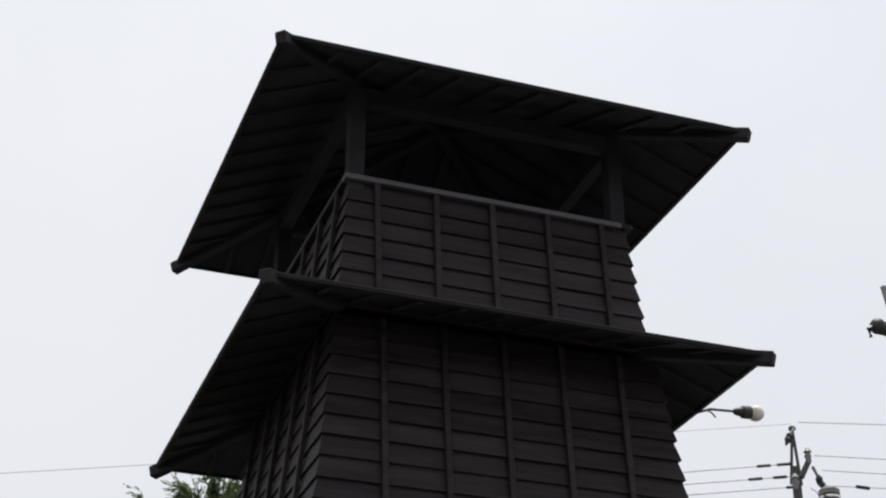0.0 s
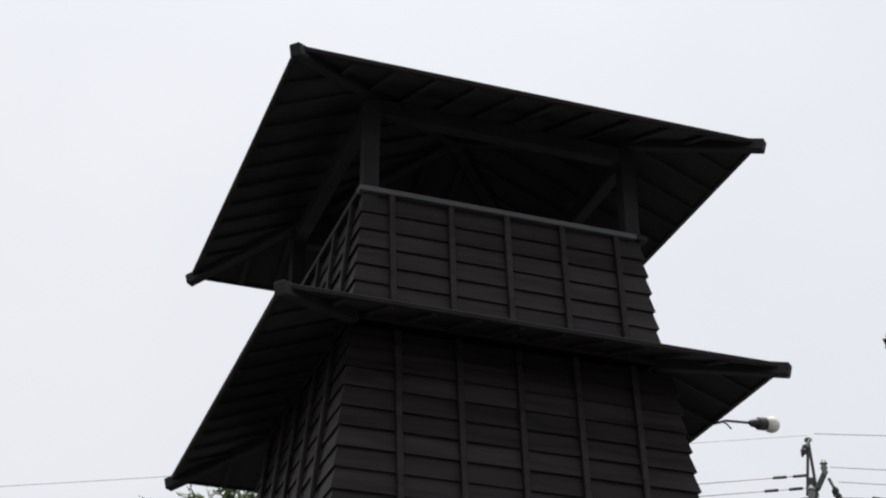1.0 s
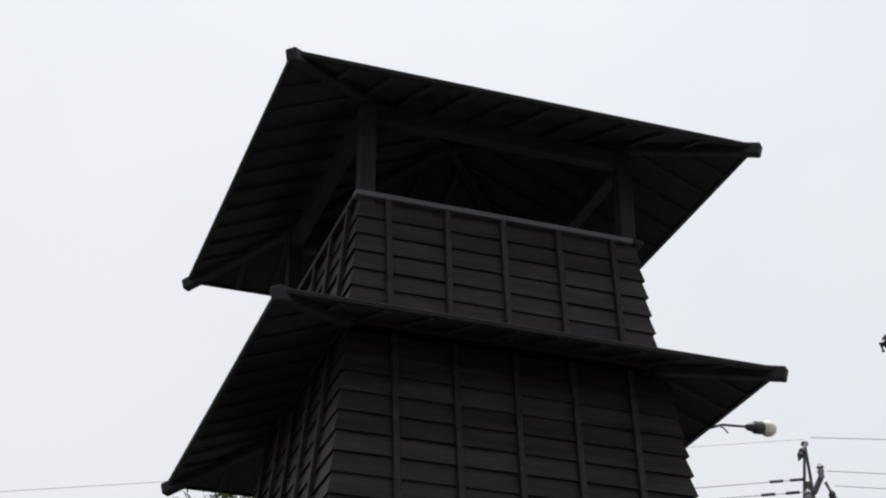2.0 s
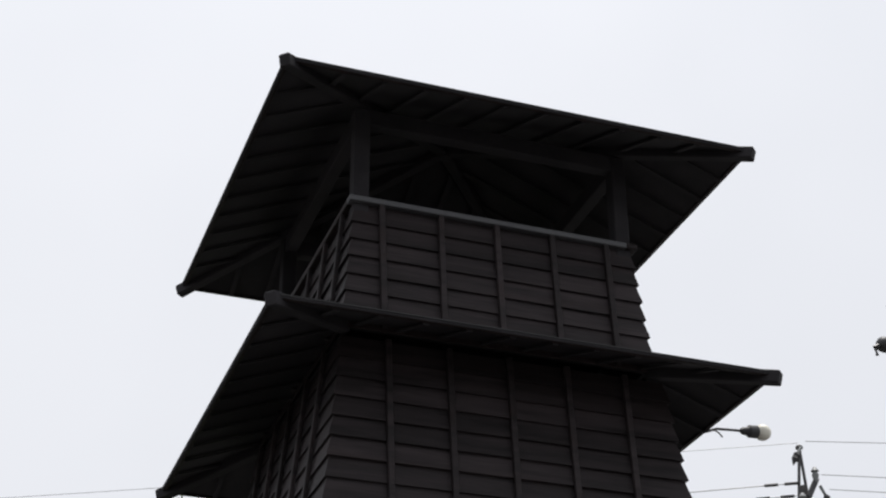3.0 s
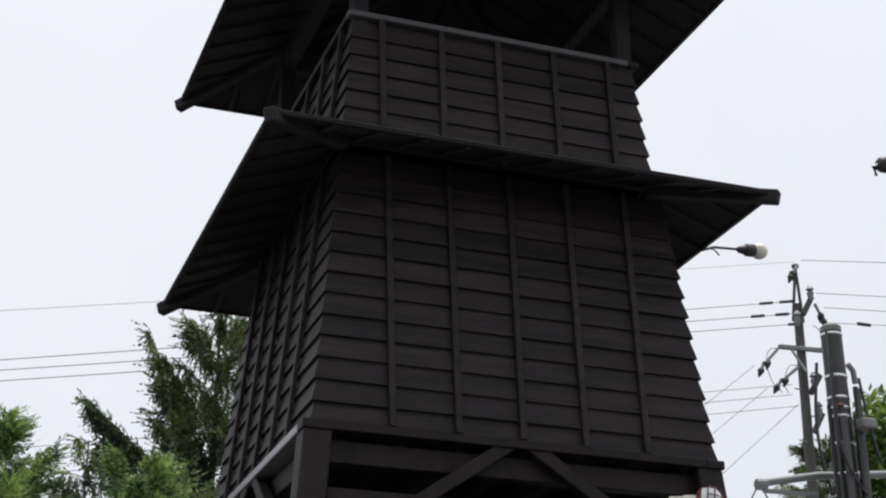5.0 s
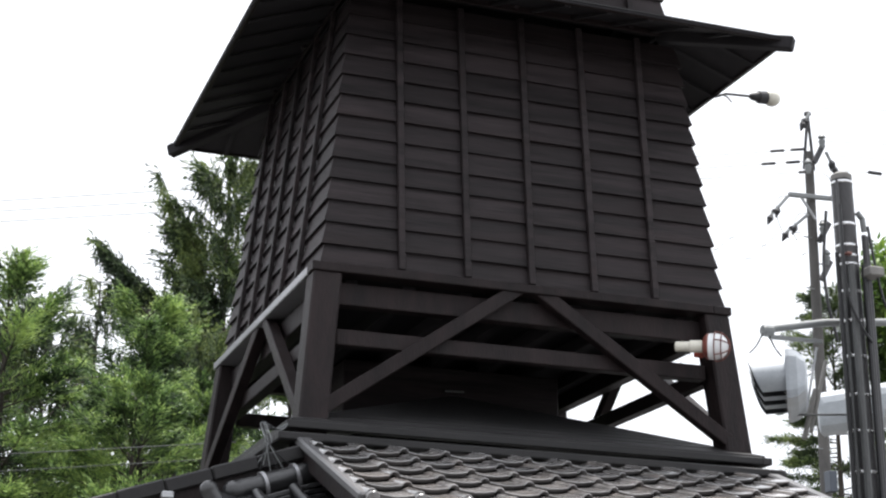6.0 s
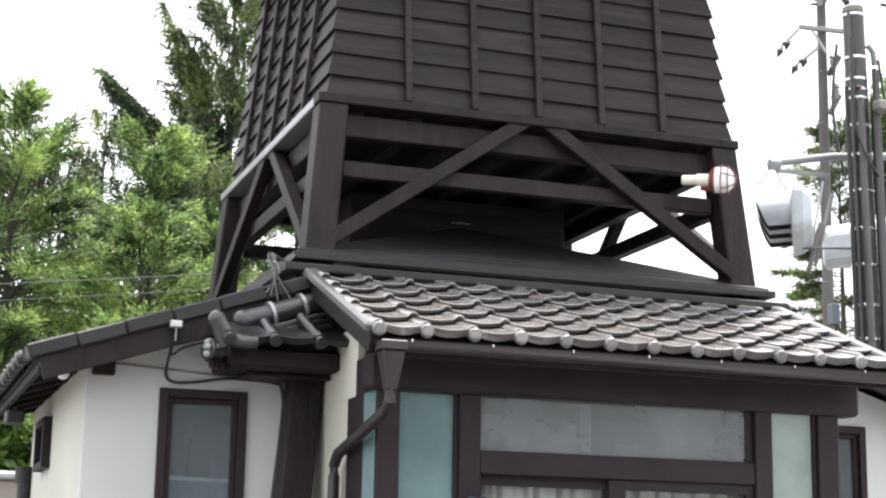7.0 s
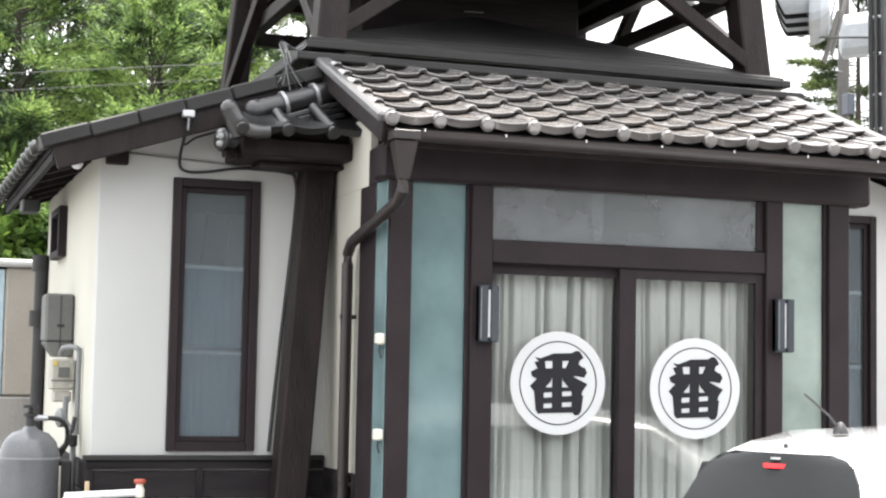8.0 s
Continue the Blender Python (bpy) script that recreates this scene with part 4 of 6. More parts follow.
for z in (EYE + 0.167, EYE - 0.346):
    s = thing("sensor_box", (2.55, YF, z), "small cream sensor box on the porch post", "sensor", "sensors on the porch post")
    part("case", boxes((2.515, 2.558, YF - 0.012, YF + 0.05, z - 0.03, z + 0.03), bevel=0.008), M_CREAM, s)
    part("cable", tube(bmesh.new(), curve([(2.553, YF + 0.05, z - 0.02), (2.552, YF + 0.07, z - 0.06), (2.555, YF + 0.05, z - 0.1)]), 0.005, 6), M_BLACK, s)

# ---- the little tiled roof over the tower's leg ----
cap = thing("leg_cap_roof", (2.1, 9.3, EYE + 1.3), "small dark glazed tile roof sheltering the tower leg", "roof", kind="structure")
cap_up = Vector((0.0, math.cos(radians(31)), math.sin(radians(31))))
lay_tiles(cap, frame_of((1.838, 8.95, EYE + 1.335), (1, 0, 0.02), cap_up), 3, 1, TILE_D, TILE_EAVE_D, 4)
RIDGE = Vector((0.35, 0.02, 0.118))
ra = Vector((1.995, 9.20, EYE + 1.482))
for i, (f0, f1) in enumerate(((0.0, 0.52), (0.50, 1.06), (1.04, 1.6))):
    part("ridge_tile", tube(bmesh.new(), [ra + RIDGE * f0, ra + RIDGE * f1], 0.070 - 0.002 * i, 18, 0.064), M_TILE_DARK, cap, smooth=True)
    part("ridge_band", tube(bmesh.new(), [ra + RIDGE * (f1 - 0.055), ra + RIDGE * f1], 0.080, 18), M_LEDGE, cap, "pale worn ridge band", smooth=True)
b = bmesh.new()
lathe(b, [(0.072, -0.035), (0.074, 0.0), (0.070, 0.028), (0.052, 0.052), (0.022, 0.064), (0.004, 0.066)], ra, (-1, -0.12, -0.2), 18)
part("end_tile", b, M_TILE_DARK, cap, smooth=True)
# stacked bedding tiles under the ridge
for i in range(3):
    z = EYE + 1.335 + 0.038 * i
    part("bedding_tile", beam(bmesh.new(), (1.99 + 0.02 * i, 9.19, z), (2.52, 9.20, z + 0.16), 0.16 - 0.015 * i, 0.030, bevel=0.006), M_TILE_DARK, cap)
for (xa, ya, za), (xe, ye, ze) in (((2.105, 9.11, EYE + 1.475), (2.130, 8.94, EYE + 1.360)), ((2.325, 9.13, EYE + 1.525), (2.405, 8.94, EYE + 1.362))):
    a, e = Vector((xa, ya, za)), Vector((xe, ye, ze))
    part("roll_tile", tube(bmesh.new(), [a, a.lerp(e, 0.55)], 0.031, 12), M_TILE_DARK, cap, smooth=True)
    part("roll_tile", tube(bmesh.new(), [a.lerp(e, 0.48), e], 0.036, 12), M_TILE_DARK, cap, smooth=True)
# upswept horn at the corner: narrow at the eave, a round knob on top
b = bmesh.new()
pts = [(2.03, 8.945, EYE + 1.335), (1.95, 8.95, EYE + 1.330), (1.895, 8.96, EYE + 1.345), (1.850, 8.97, EYE + 1.385), (1.820, 8.975, EYE + 1.425), (1.805, 8.98, EYE + 1.452)]
tube(b, pts, 0.036, 14, 0.052)
bmesh.ops.create_uvsphere(b, u_segments=16, v_segments=10, radius=0.053, matrix=Matrix.Translation((1.802, 8.98, EYE + 1.455)))
tube(b, [(1.855, 8.985, EYE + 1.30), (1.835, 8.985, EYE + 1.36), (1.812, 8.985, EYE + 1.44)], 0.040, 12, 0.050)
part("horn_tile", b, M_TILE_DARK, cap, smooth=True)
# worn rosette on the side end
b = bmesh.new()
lathe(b, [(0.062, 0.0), (0.066, 0.010), (0.060, 0.022), (0.02, 0.026)], (1.775, 9.02, EYE + 1.285), (-1, -0.45, 0), 12)
lathe(b, [(0.045, 0.0), (0.045, 0.09)], (1.85, 9.05, EYE + 1.290), (-1, -0.45, 0), 12)
rosette = part("rosette_tile", b, M_TILE_DARK, cap, smooth=True)
b = bmesh.new()
for k in range(5):
    an = 0.4 + k * math.tau / 5
    bmesh.ops.create_uvsphere(b, u_segments=8, v_segments=5, radius=0.019, matrix=Matrix.Translation((1.757, 9.0 + 0.030 * math.cos(an), EYE + 1.287 + 0.036 * math.sin(an))))
part("petals", b, M_GREYBOX, rosette, "pale worn petals", smooth=True)
b = bmesh.new()
tube(b, [(1.815, 8.985, EYE + 1.305), (1.805, 8.98, EYE + 1.306)], 0.020, 10)
part("chipped_tile", b, M_LEDGE, rosette, "pale chipped tile edge", smooth=True)
part("cap_beam", boxes((1.90, 2.565, 9.10, 9.58, EYE + 1.215, EYE + 1.325), bevel=0.012), M_TIMBER, cap)
part("cap_beam", boxes((2.06, 2.60, 9.30, 9.58, EYE + 1.188, EYE + 1.213), bevel=0.006), M_TIMBER, cap)
rnd = random.Random(77)
for i in range(6):
    x = 1.80 + 0.024 * i
    part("broken_lath", beam(bmesh.new(), (x - 0.03, 9.05 + 0.02 * i, EYE + 1.225 + rnd.uniform(-0.03, 0.03)), (x + 0.12, 9.20 + 0.03 * i, EYE + 1.27 + rnd.uniform(-0.02, 0.03)), 0.035, 0.045, bevel=0.004), M_TIMBER, cap)
b = bmesh.new()
rows_ = []
for i in range(9):
    f = i / 8
    y, z = 9.42 - 0.46 * f, EYE + 1.70 - 0.36 * f - 0.05 * math.sin(math.pi * f)
    rows_.append([(b.verts.new((2.33 + 0.05 * f + 0.05 * w, y, z - 0.035 * math.sin(math.pi * w) + 0.05 * w)), b.verts.new((2.33 + 0.05 * f + 0.05 * w, y + 0.006, z - 0.016 - 0.035 * math.sin(math.pi * w) + 0.05 * w))) for w in (0, 0.25, 0.5, 0.75, 1.0)])
for r0, r1 in zip(rows_, rows_[1:]):
    for i in range(4):
        b.faces.new((r0[i][0], r0[i + 1][0], r1[i + 1][0], r1[i][0]))
        b.faces.new((r0[i][1], r1[i][1], r1[i + 1][1], r0[i + 1][1]))
    for i in (0, 4):
        b.faces.new((r0[i][0], r1[i][0], r1[i][1], r0[i][1]))
for r in (rows_[0], rows_[-1]):
    for i in range(4):
        b.faces.new((r[i][0], r[i][1], r[i + 1][1], r[i + 1][0]))
part("valley_sheet", b, M_SHEET, cap, "dark curved valley sheet", smooth=True)
part("cap_gable", boxes((1.86, 2.56, 9.17, 9.56, EYE + 1.325, EYE + 1.42)), M_TIMBER, cap)

# ---- fittings on the tower and house ----
bulb = thing("bulb_lamp", (5.86, 10.26, EYE + 4.96), "frosted bulb, dark socket, thin arm under the tower eave", "lamp")
part("arm", tube(bmesh.new(), [(5.82, 10.26, EYE + 4.955), (5.95, 10.26, EYE + 5.005), (6.20, 10.26, EYE + 5.02)], 0.011, 8), M_BLACK, bulb)
part("loose_wire", tube(bmesh.new(), curve([(5.90, 10.255, EYE + 4.99), (5.95, 10.25, EYE + 4.975), (5.99, 10.25, EYE + 4.935)]), 0.006, 6), M_BLACK, bulb)
part("socket", lathe(bmesh.new(), [(0.018, 0), (0.03, 0.02), (0.036, 0.06), (0.05, 0.075), (0.052, 0.14), (0.045, 0.15)], (6.16, 10.26, EYE + 5.018), (1, 0, 0.06)), M_BLACK, bulb, "dark socket", smooth=True)
part("globe", lathe(bmesh.new(), [(0.045, 0), (0.062, 0.02), (0.066, 0.05), (0.06, 0.075), (0.042, 0.10), (0.015, 0.112)], (6.31, 10.26, EYE + 5.026), (1, 0, 0.06)), M_CREAM, bulb, "frosted white globe", smooth=True)

hx, hy, hz = TX + 1.228, 9.32, EYE + 2.690
beacon = thing("guarded_beacon", (hx, hy, hz), "red and white caged beacon with cream sleeve on tower leg", "lamp")
part("sleeve", lathe(bmesh.new(), [(0.042, 0.08), (0.042, 0.17), (0.034, 0.175), (0.034, 0.265), (0.028, 0.27)], (hx, hy, hz), (-0.80, 0.58, 0.06)), M_CREAM, beacon, "cream sleeve", smooth=True)
part("red_shell", lathe(bmesh.new(), [(0.03, 0.088), (0.06, 0.082), (0.080, 0.066), (0.090, 0.050), (0.089, 0.044)], (hx, hy, hz), (-0.80, 0.58, 0.06)), material("faded_beacon_red", (0.13, 0.035, 0.026), (0.21, 0.062, 0.046), 0.5, (9, 9, 9), 60, 0.1, vary=0.0), beacon, "faded red shell", smooth=True)
part("lens", lathe(bmesh.new(), [(0.087, 0.043), (0.091, 0.0), (0.080, -0.045), (0.052, -0.07), (0.012, -0.085)], (hx, hy, hz), (-0.80, 0.58, 0.06)), M_WHITE, beacon, "white lens", smooth=True)
M_RUST = material("rusty_red_wire", (0.10, 0.030, 0.022), (0.17, 0.055, 0.040), 0.6, (9, 9, 9), 60, 0.1, vary=0.05)
bx_ = Vector((0.80, -0.58, -0.06)).normalized()
by_ = bx_.cross(Vector((0, 0, 1))).normalized()
bz_ = by_.cross(bx_)
for k in range(3):
    an = k * math.pi / 3 + 0.26
    pts = []
    for i in range(13):
        th = -math.pi / 2 + math.pi * i / 12
        pts.append(Vector((hx, hy, hz)) + bx_ * (0.098 * math.cos(th)) + (by_ * math.cos(an) + bz_ * math.sin(an)) * (0.100 * math.sin(th)))
    part("guard_wire", tube(bmesh.new(), pts, 0.0042, 5), M_RUST, beacon, "rusty red guard wire")
for off, rr in ((0.045, 0.092), (0.0, 0.100)):
    part("guard_ring", tube(bmesh.new(), [Vector((hx, hy, hz)) + bx_ * off + by_ * (rr * math.cos(k * math.tau / 24)) + bz_ * (rr * math.sin(k * math.tau / 24)) for k in range(25)], 0.0045, 5), M_RUST, beacon, "rusty red guard ring")
part("mount", boxes((hx - 0.03, hx + 0.03, hy + 0.08, 9.57, hz - 0.02, hz + 0.02)), M_RED, beacon)

spot = thing("flood_light", (1.67, 9.3, EYE + 1.5), "small pale junction box on the barge board with black cable", "junction box")
part("case", boxes((1.585, 1.655, 9.24, 9.30, EYE + 1.435, EYE + 1.475), bevel=0.006), M_METAL, spot)
part("bracket", boxes((1.616, 1.624, 9.25, 9.29, EYE + 1.36, EYE + 1.435)), M_GREYBOX, spot)
part("cable", tube(bmesh.new(), curve([(1.62, 9.26, EYE + 1.42), (1.615, 9.40, EYE + 1.30), (1.63, 9.58, EYE + 1.20), (1.68, 9.60, EYE + 1.16), (1.80, 9.60, EYE + 1.165), (1.95, 9.59, EYE + 1.19), (2.06, YW - 0.02, EYE + 1.20)]), 0.009, 6), M_BLACK, spot)
part("cable", tube(bmesh.new(), curve([(1.63, 9.26, EYE + 1.42), (1.64, 9.50, EYE + 1.31), (1.70, 9.45, EYE + 1.345), (1.80, 9.32, EYE + 1.37), (1.90, 9.24, EYE + 1.40)]), 0.007, 6), M_BLACK, spot)
wire = thing("wall_cable", (1.4, YW, EYE + 1.2), "thin cable stapled along the white wall to the leg", "cable")
part("run", tube(bmesh.new(), curve([(1.20, YW - 0.008, EYE + 1.262), (1.45, YW - 0.008, EYE + 1.245), (1.80, YW - 0.008, EYE + 1.225), (2.10, YW - 0.01, EYE + 1.205)]), 0.006, 6), M_CONCRETE, wire)
part("drop", tube(bmesh.new(), curve([(2.05, YW - 0.02, EYE + 1.20), (2.28, YW - 0.02, EYE + 1.19), (2.345, YW - 0.02, EYE + 1.14), (2.345, YW - 0.02, EYE + 0.9), (2.27, YW - 0.02, EYE + 0.1), (2.22, YW - 0.02, EYE - 0.5)]), 0.011, 6), M_BLACK, wire)
part("sag", tube(bmesh.new(), curve([(2.55, YW - 0.008, EYE + 1.06), (2.62, YW - 0.008, EYE + 1.07), (2.70, YW - 0.008, EYE + 1.12), (2.78, YW - 0.008, EYE + 1.15)]), 0.007, 6), M_CREAM, wire)
tie = thing("cable_bundle", (2.2, 9.4, EYE + 1.9), "loose grey tie wires knotted over the roof corner", "cable")
rnd = random.Random(12)
for i in range(9):
    x = 2.14 + 0.022 * i
    part("strand", tube(bmesh.new(), curve([(x + rnd.uniform(-0.04, 0.04), 9.27, EYE + 1.64 + rnd.uniform(-0.05, 0.06)), (2.2 + rnd.uniform(-0.03, 0.03), 9.25, EYE + 1.80), (2.18 + rnd.uniform(-0.03, 0.03), 9.28, EYE + 1.90 + rnd.uniform(-0.01, 0.03)), (2.25 + rnd.uniform(0, 0.04), 9.35, EYE + 1.90), (2.36, 9.42, EYE + 1.97)]), 0.0035, 5), M_GREYBOX if i % 2 else M_BLACK, tie)
for at, r in (((1.03, 9.55, EYE + 1.165), 0.035),):
    lamp = thing("eave_lamp", at, "small white round lamp under the side eave", "lamp")
    b = bmesh.new()
    bmesh.ops.create_uvsphere(b, u_segments=14, v_segments=9, radius=r, matrix=Matrix.Translation(at))
    part("globe", b, M_WHITE, lamp, smooth=True)
    part("stem", tube(bmesh.new(), [at, (at[0] + 0.05, at[1] + 0.03, at[2] + 0.05)], 0.012, 6), M_CREAM, lamp)
M_DIM = material("dim_grey_box", (0.05, 0.052, 0.052), (0.075, 0.077, 0.077), 0.5, vary=0.0)
lamp = thing("eave_box", (0.95, 11.6, EYE + 1.1), "dark grey box hung under the side eave", "box")
part("case", boxes((0.88, 1.00, 11.5, 11.75, EYE + 1.05, EYE + 1.14), bevel=0.01), M_BLACK, lamp)
part("strap", boxes((0.93, 0.95, 11.6, 11.63, EYE + 1.14, EYE + 1.22)), M_GREYBOX, lamp)
pipe = thing("rear_downpipe", (1.13, 12.6, 0), "black downpipe at the back corner of the house", "downpipe")
part("pipe", tube(bmesh.new(), [(1.125, 12.62, 0), (1.125, 12.62, EYE + 0.80)], 0.05, 10), M_BLACK, pipe, smooth=True)
part("collar", tube(bmesh.new(), [(1.115, 12.62, EYE + 0.70), (1.115, 12.62, EYE + 0.82)], 0.062, 10), M_BLACK, pipe, smooth=True)
part("collar", tube(bmesh.new(), [(1.105, 12.62, EYE + 0.28), (1.105, 12.62, EYE + 0.40)], 0.062, 10), M_BLACK, pipe, smooth=True)

# gas cylinder and meters by the left wall
tank = thing("gas_cylinder", (0.85, 9.9, 0), "grey steel gas cylinder with a brass valve, standing by the wall", "gas cylinder")
part("shell", lathe(bmesh.new(), [(0.16, 0.0), (0.178, 0.03), (0.18, 0.09), (0.18, 1.06), (0.176, 1.12), (0.155, 1.19), (0.11, 1.24), (0.05, 1.26), (0.03, 1.28)], (0.85, 9.9, 0), n=32), material("grey_cylinder_paint", (0.082, 0.086, 0.093), (0.112, 0.116, 0.124), 0.22, (3, 3, 3), 50, 0.05, vary=0.0, stain=(0.12, 0.124, 0.134)), tank, smooth=True)
part("weld", lathe(bmesh.new(), [(0.1815, 0), (0.1830, 0.006), (0.1815, 0.012)], (0.85, 9.9, 1.09), n=32), M_GREYBOX, tank, smooth=True)
part("valve", lathe(bmesh.new(), [(0.025, 0), (0.025, 0.06), (0.04, 0.065), (0.04, 0.08), (0.015, 0.085), (0.015, 0.11), (0.045, 0.112), (0.045, 0.13)], (0.85, 9.9, 1.275), n=12), M_BLACK, tank, smooth=True)
part("outlet", tube(bmesh.new(), [(0.87, 9.9, 1.33), (0.95, 9.9, 1.33)], 0.018, 8), M_METAL, tank)
b = bmesh.new()
for dx in (-0.005, 0.05, 0.085):
    box(b, 0.93 + dx * 0.5, 0.945 + dx * 0.5, 9.735, 9.7385, 0.80, 0.86)
part("stencil", b, M_RED, tank, "faded red stencil bars")
hose = thing("gas_hose", (0.98, 9.95, 1.2), "black rubber gas hose looping from the cylinder to the pipe", "hose")
part("loop", tube(bmesh.new(), curve([(0.95, 9.9, 1.33), (1.02, 9.92, 1.32), (1.07, 9.98, 1.27), (1.075, 10.02, 1.18), (1.03, 10.03, 1.12), (1.04, 10.05, 1.10), (1.10, 10.08, 1.20), (1.13, 10.1, 1.33)]), 0.014, 8), M_BLACK, hose, smooth=True)
mbox = thing("meter_box", (1.09, 10.9, EYE + 0.06), "dark grey plastic box with cut lower corner on the side wall", "utility box")
b = bmesh.new()
hexa(b, [(1.06, 10.72, EYE + 0.045), (1.172, 10.72, EYE + 0.045), (1.172, 11.02, EYE + 0.045), (1.06, 11.02, EYE + 0.045), (0.99, 10.72, EYE + 0.14), (1.172, 10.72, EYE + 0.14), (1.172, 11.02, EYE + 0.14), (0.99, 11.02, EYE + 0.14)], 0.008)
box(b, 0.99, 1.172, 10.72, 11.02, EYE + 0.142, EYE + 0.455, bevel=0.015)
part("case", b, M_BOX, mbox)
part("seam", boxes((1.085, 1.09, 10.716, 10.722, EYE + 0.10, EYE + 0.44)), M_BLACK, mbox)
part("latch", boxes((1.065, 1.11, 10.708, 10.722, EYE + 0.24, EYE + 0.255)), M_BLACK, mbox)
meter = thing("gas_meter", (1.1, 10.6, EYE - 0.17), "cream gas meter with small dials on the side wall", "gas meter")
M_METER = material("weathered_meter_paint", (0.30, 0.29, 0.255), (0.40, 0.39, 0.345), 0.55, (9, 9, 9), 60, 0.1, vary=0.05, stain=(0.22, 0.205, 0.175))
part("case", boxes((1.02, 1.17, 10.52, 10.70, EYE - 0.165, EYE + 0.035), bevel=0.012), M_METER, meter)
part("dial_window", boxes((1.065, 1.135, 10.512, 10.522, EYE - 0.085, EYE - 0.02)), M_BOX, meter, "dark dial window")
part("seam", boxes((1.022, 1.168, 10.515, 10.523, EYE - 0.108, EYE - 0.100)), M_BOX, meter)
for mz in (EYE - 0.135, EYE + 0.012):
    part("bolt", lathe(bmesh.new(), [(0.010, 0.0), (0.010, 0.008)], (1.145, 10.519, mz), (0, -1, 0), 8), M_METAL, meter)
part("plate", boxes((1.03, 1.055, 10.512, 10.522, EYE - 0.01, EYE + 0.02)), material("yellow_label", (0.5, 0.38, 0.08), (0.6, 0.45, 0.12), 0.5, vary=0.0), meter, "yellow label")
part("lower_body", boxes((1.04, 1.15, 10.53, 10.68, EYE - 0.24, EYE - 0.17), bevel=0.01), M_METER, meter)
pipes = thing("gas_pipes", (1.14, 10.2, 0.9), "grey gas pipes with elbows on the side wall", "pipes")
part("riser", tube(bmesh.new(), curve([(1.06, 10.4, EYE + 0.06), (1.07, 10.3, EYE + 0.10), (1.12, 10.2, EYE + 0.105), (1.145, 10.17, EYE + 0.09), (1.15, 10.17, EYE + 0.05), (1.15, 10.17, EYE - 0.43)]), 0.016, 8), M_GREYBOX, pipes, smooth=True)
part("riser", tube(bmesh.new(), curve([(1.10, 10.35, EYE - 0.2), (1.10, 10.35, EYE - 0.35), (1.13, 10.2, EYE - 0.42), (1.13, 10.15, EYE - 0.6), (1.13, 10.15, 0.05)]), 0.018, 8), M_GREYBOX, pipes, smooth=True)
part("regulator", lathe(bmesh.new(), [(0.03, 0), (0.06, 0.015), (0.06, 0.04), (0.03, 0.06)], (1.09, 10.28, EYE - 0.33), (-1, -0.2, 0)), M_GREYBOX, pipes, smooth=True)
part("elbow", lathe(bmesh.new(), [(0.022, 0), (0.026, 0.01), (0.026, 0.06), (0.022, 0.07)], (1.13, 10.15, EYE - 0.5)), M_BLACK, pipes)
part("duct", boxes((1.025, 1.10, 9.90, 10.02, 0.0, EYE - 0.57), bevel=0.01), M_BLACK, pipes, "black plastic duct")
part("lagging", tube(bmesh.new(), [(1.012, 9.86, 0.0), (1.012, 9.86, EYE - 0.60)], 0.022, 8), M_CREAM, pipes, "pale lagged pipe", smooth=True)
tap = thing("water_pipe", (1.2, 9.25, 0), "white plastic standpipe with a red tap handle", "pipe")
part("pipe", tube(bmesh.new(), [(0.985, 9.3, 0.0), (0.985, 9.3, EYE - 0.76), (1.0, 9.3, EYE - 0.735), (1.40, 9.27, EYE - 0.715)], 0.022, 10), M_WHITE, tap, smooth=True)
part("tap_body", lathe(bmesh.new(), [(0.026, -0.04), (0.028, 0.0), (0.02, 0.02), (0.02, 0.035)], (1.41, 9.27, EYE - 0.70)), M_CREAM, tap, smooth=True)
part("handle", lathe(bmesh.new(), [(0.030, 0.0), (0.034, 0.008), (0.034, 0.02), (0.03, 0.025)], (1.41, 9.27, EYE - 0.665)), M_RED, tap, "red tap handle", smooth=True)
stake = thing("wooden_stake", (1.13, 9.4, 0), "short pale wooden stake by the wall", "stake")
part("stick", boxes((1.12, 1.145, 9.39, 9.41, 0, EYE - 0.66), bevel=0.004), material("bare_wood", (0.40, 0.30, 0.18), (0.55, 0.43, 0.28), 0.7, (8, 8, 2), vary=0.0), stake)
shed = thing("storage_shed", (0.95, 15.5, 0), "beige panelled storage shed with pale lid and a blue side", "shed")
M_BEIGE = material("beige_panel", (0.25, 0.228, 0.195), (0.30, 0.275, 0.24), 0.6, (1.5, 1.5, 1), 40, 0.05, vary=0.03, stain=(0.27, 0.24, 0.20))
part("wall_panel", boxes((1.03, 1.50, 15.0, 16.6, EYE - 0.295, EYE + 0.86), bevel=0.02), M_BEIGE, shed)
part("blue_panel", boxes((0.0, 1.025, 15.02, 16.58, EYE - 0.295, EYE + 0.84), bevel=0.01), material("pale_blue_panel", (0.33, 0.44, 0.50), (0.42, 0.53, 0.58), 0.5, vary=0.0), shed)
part("base_panel", boxes((-0.04, 1.54, 14.96, 16.62, 0, EYE - 0.30), bevel=0.015), M_CONCRETE, shed, "grey concrete base")
part("lid", boxes((-0.1, 1.56, 14.94, 16.66, EYE + 0.862, EYE + 0.93), bevel=0.02), M_PLASTER, shed, "pale lid")

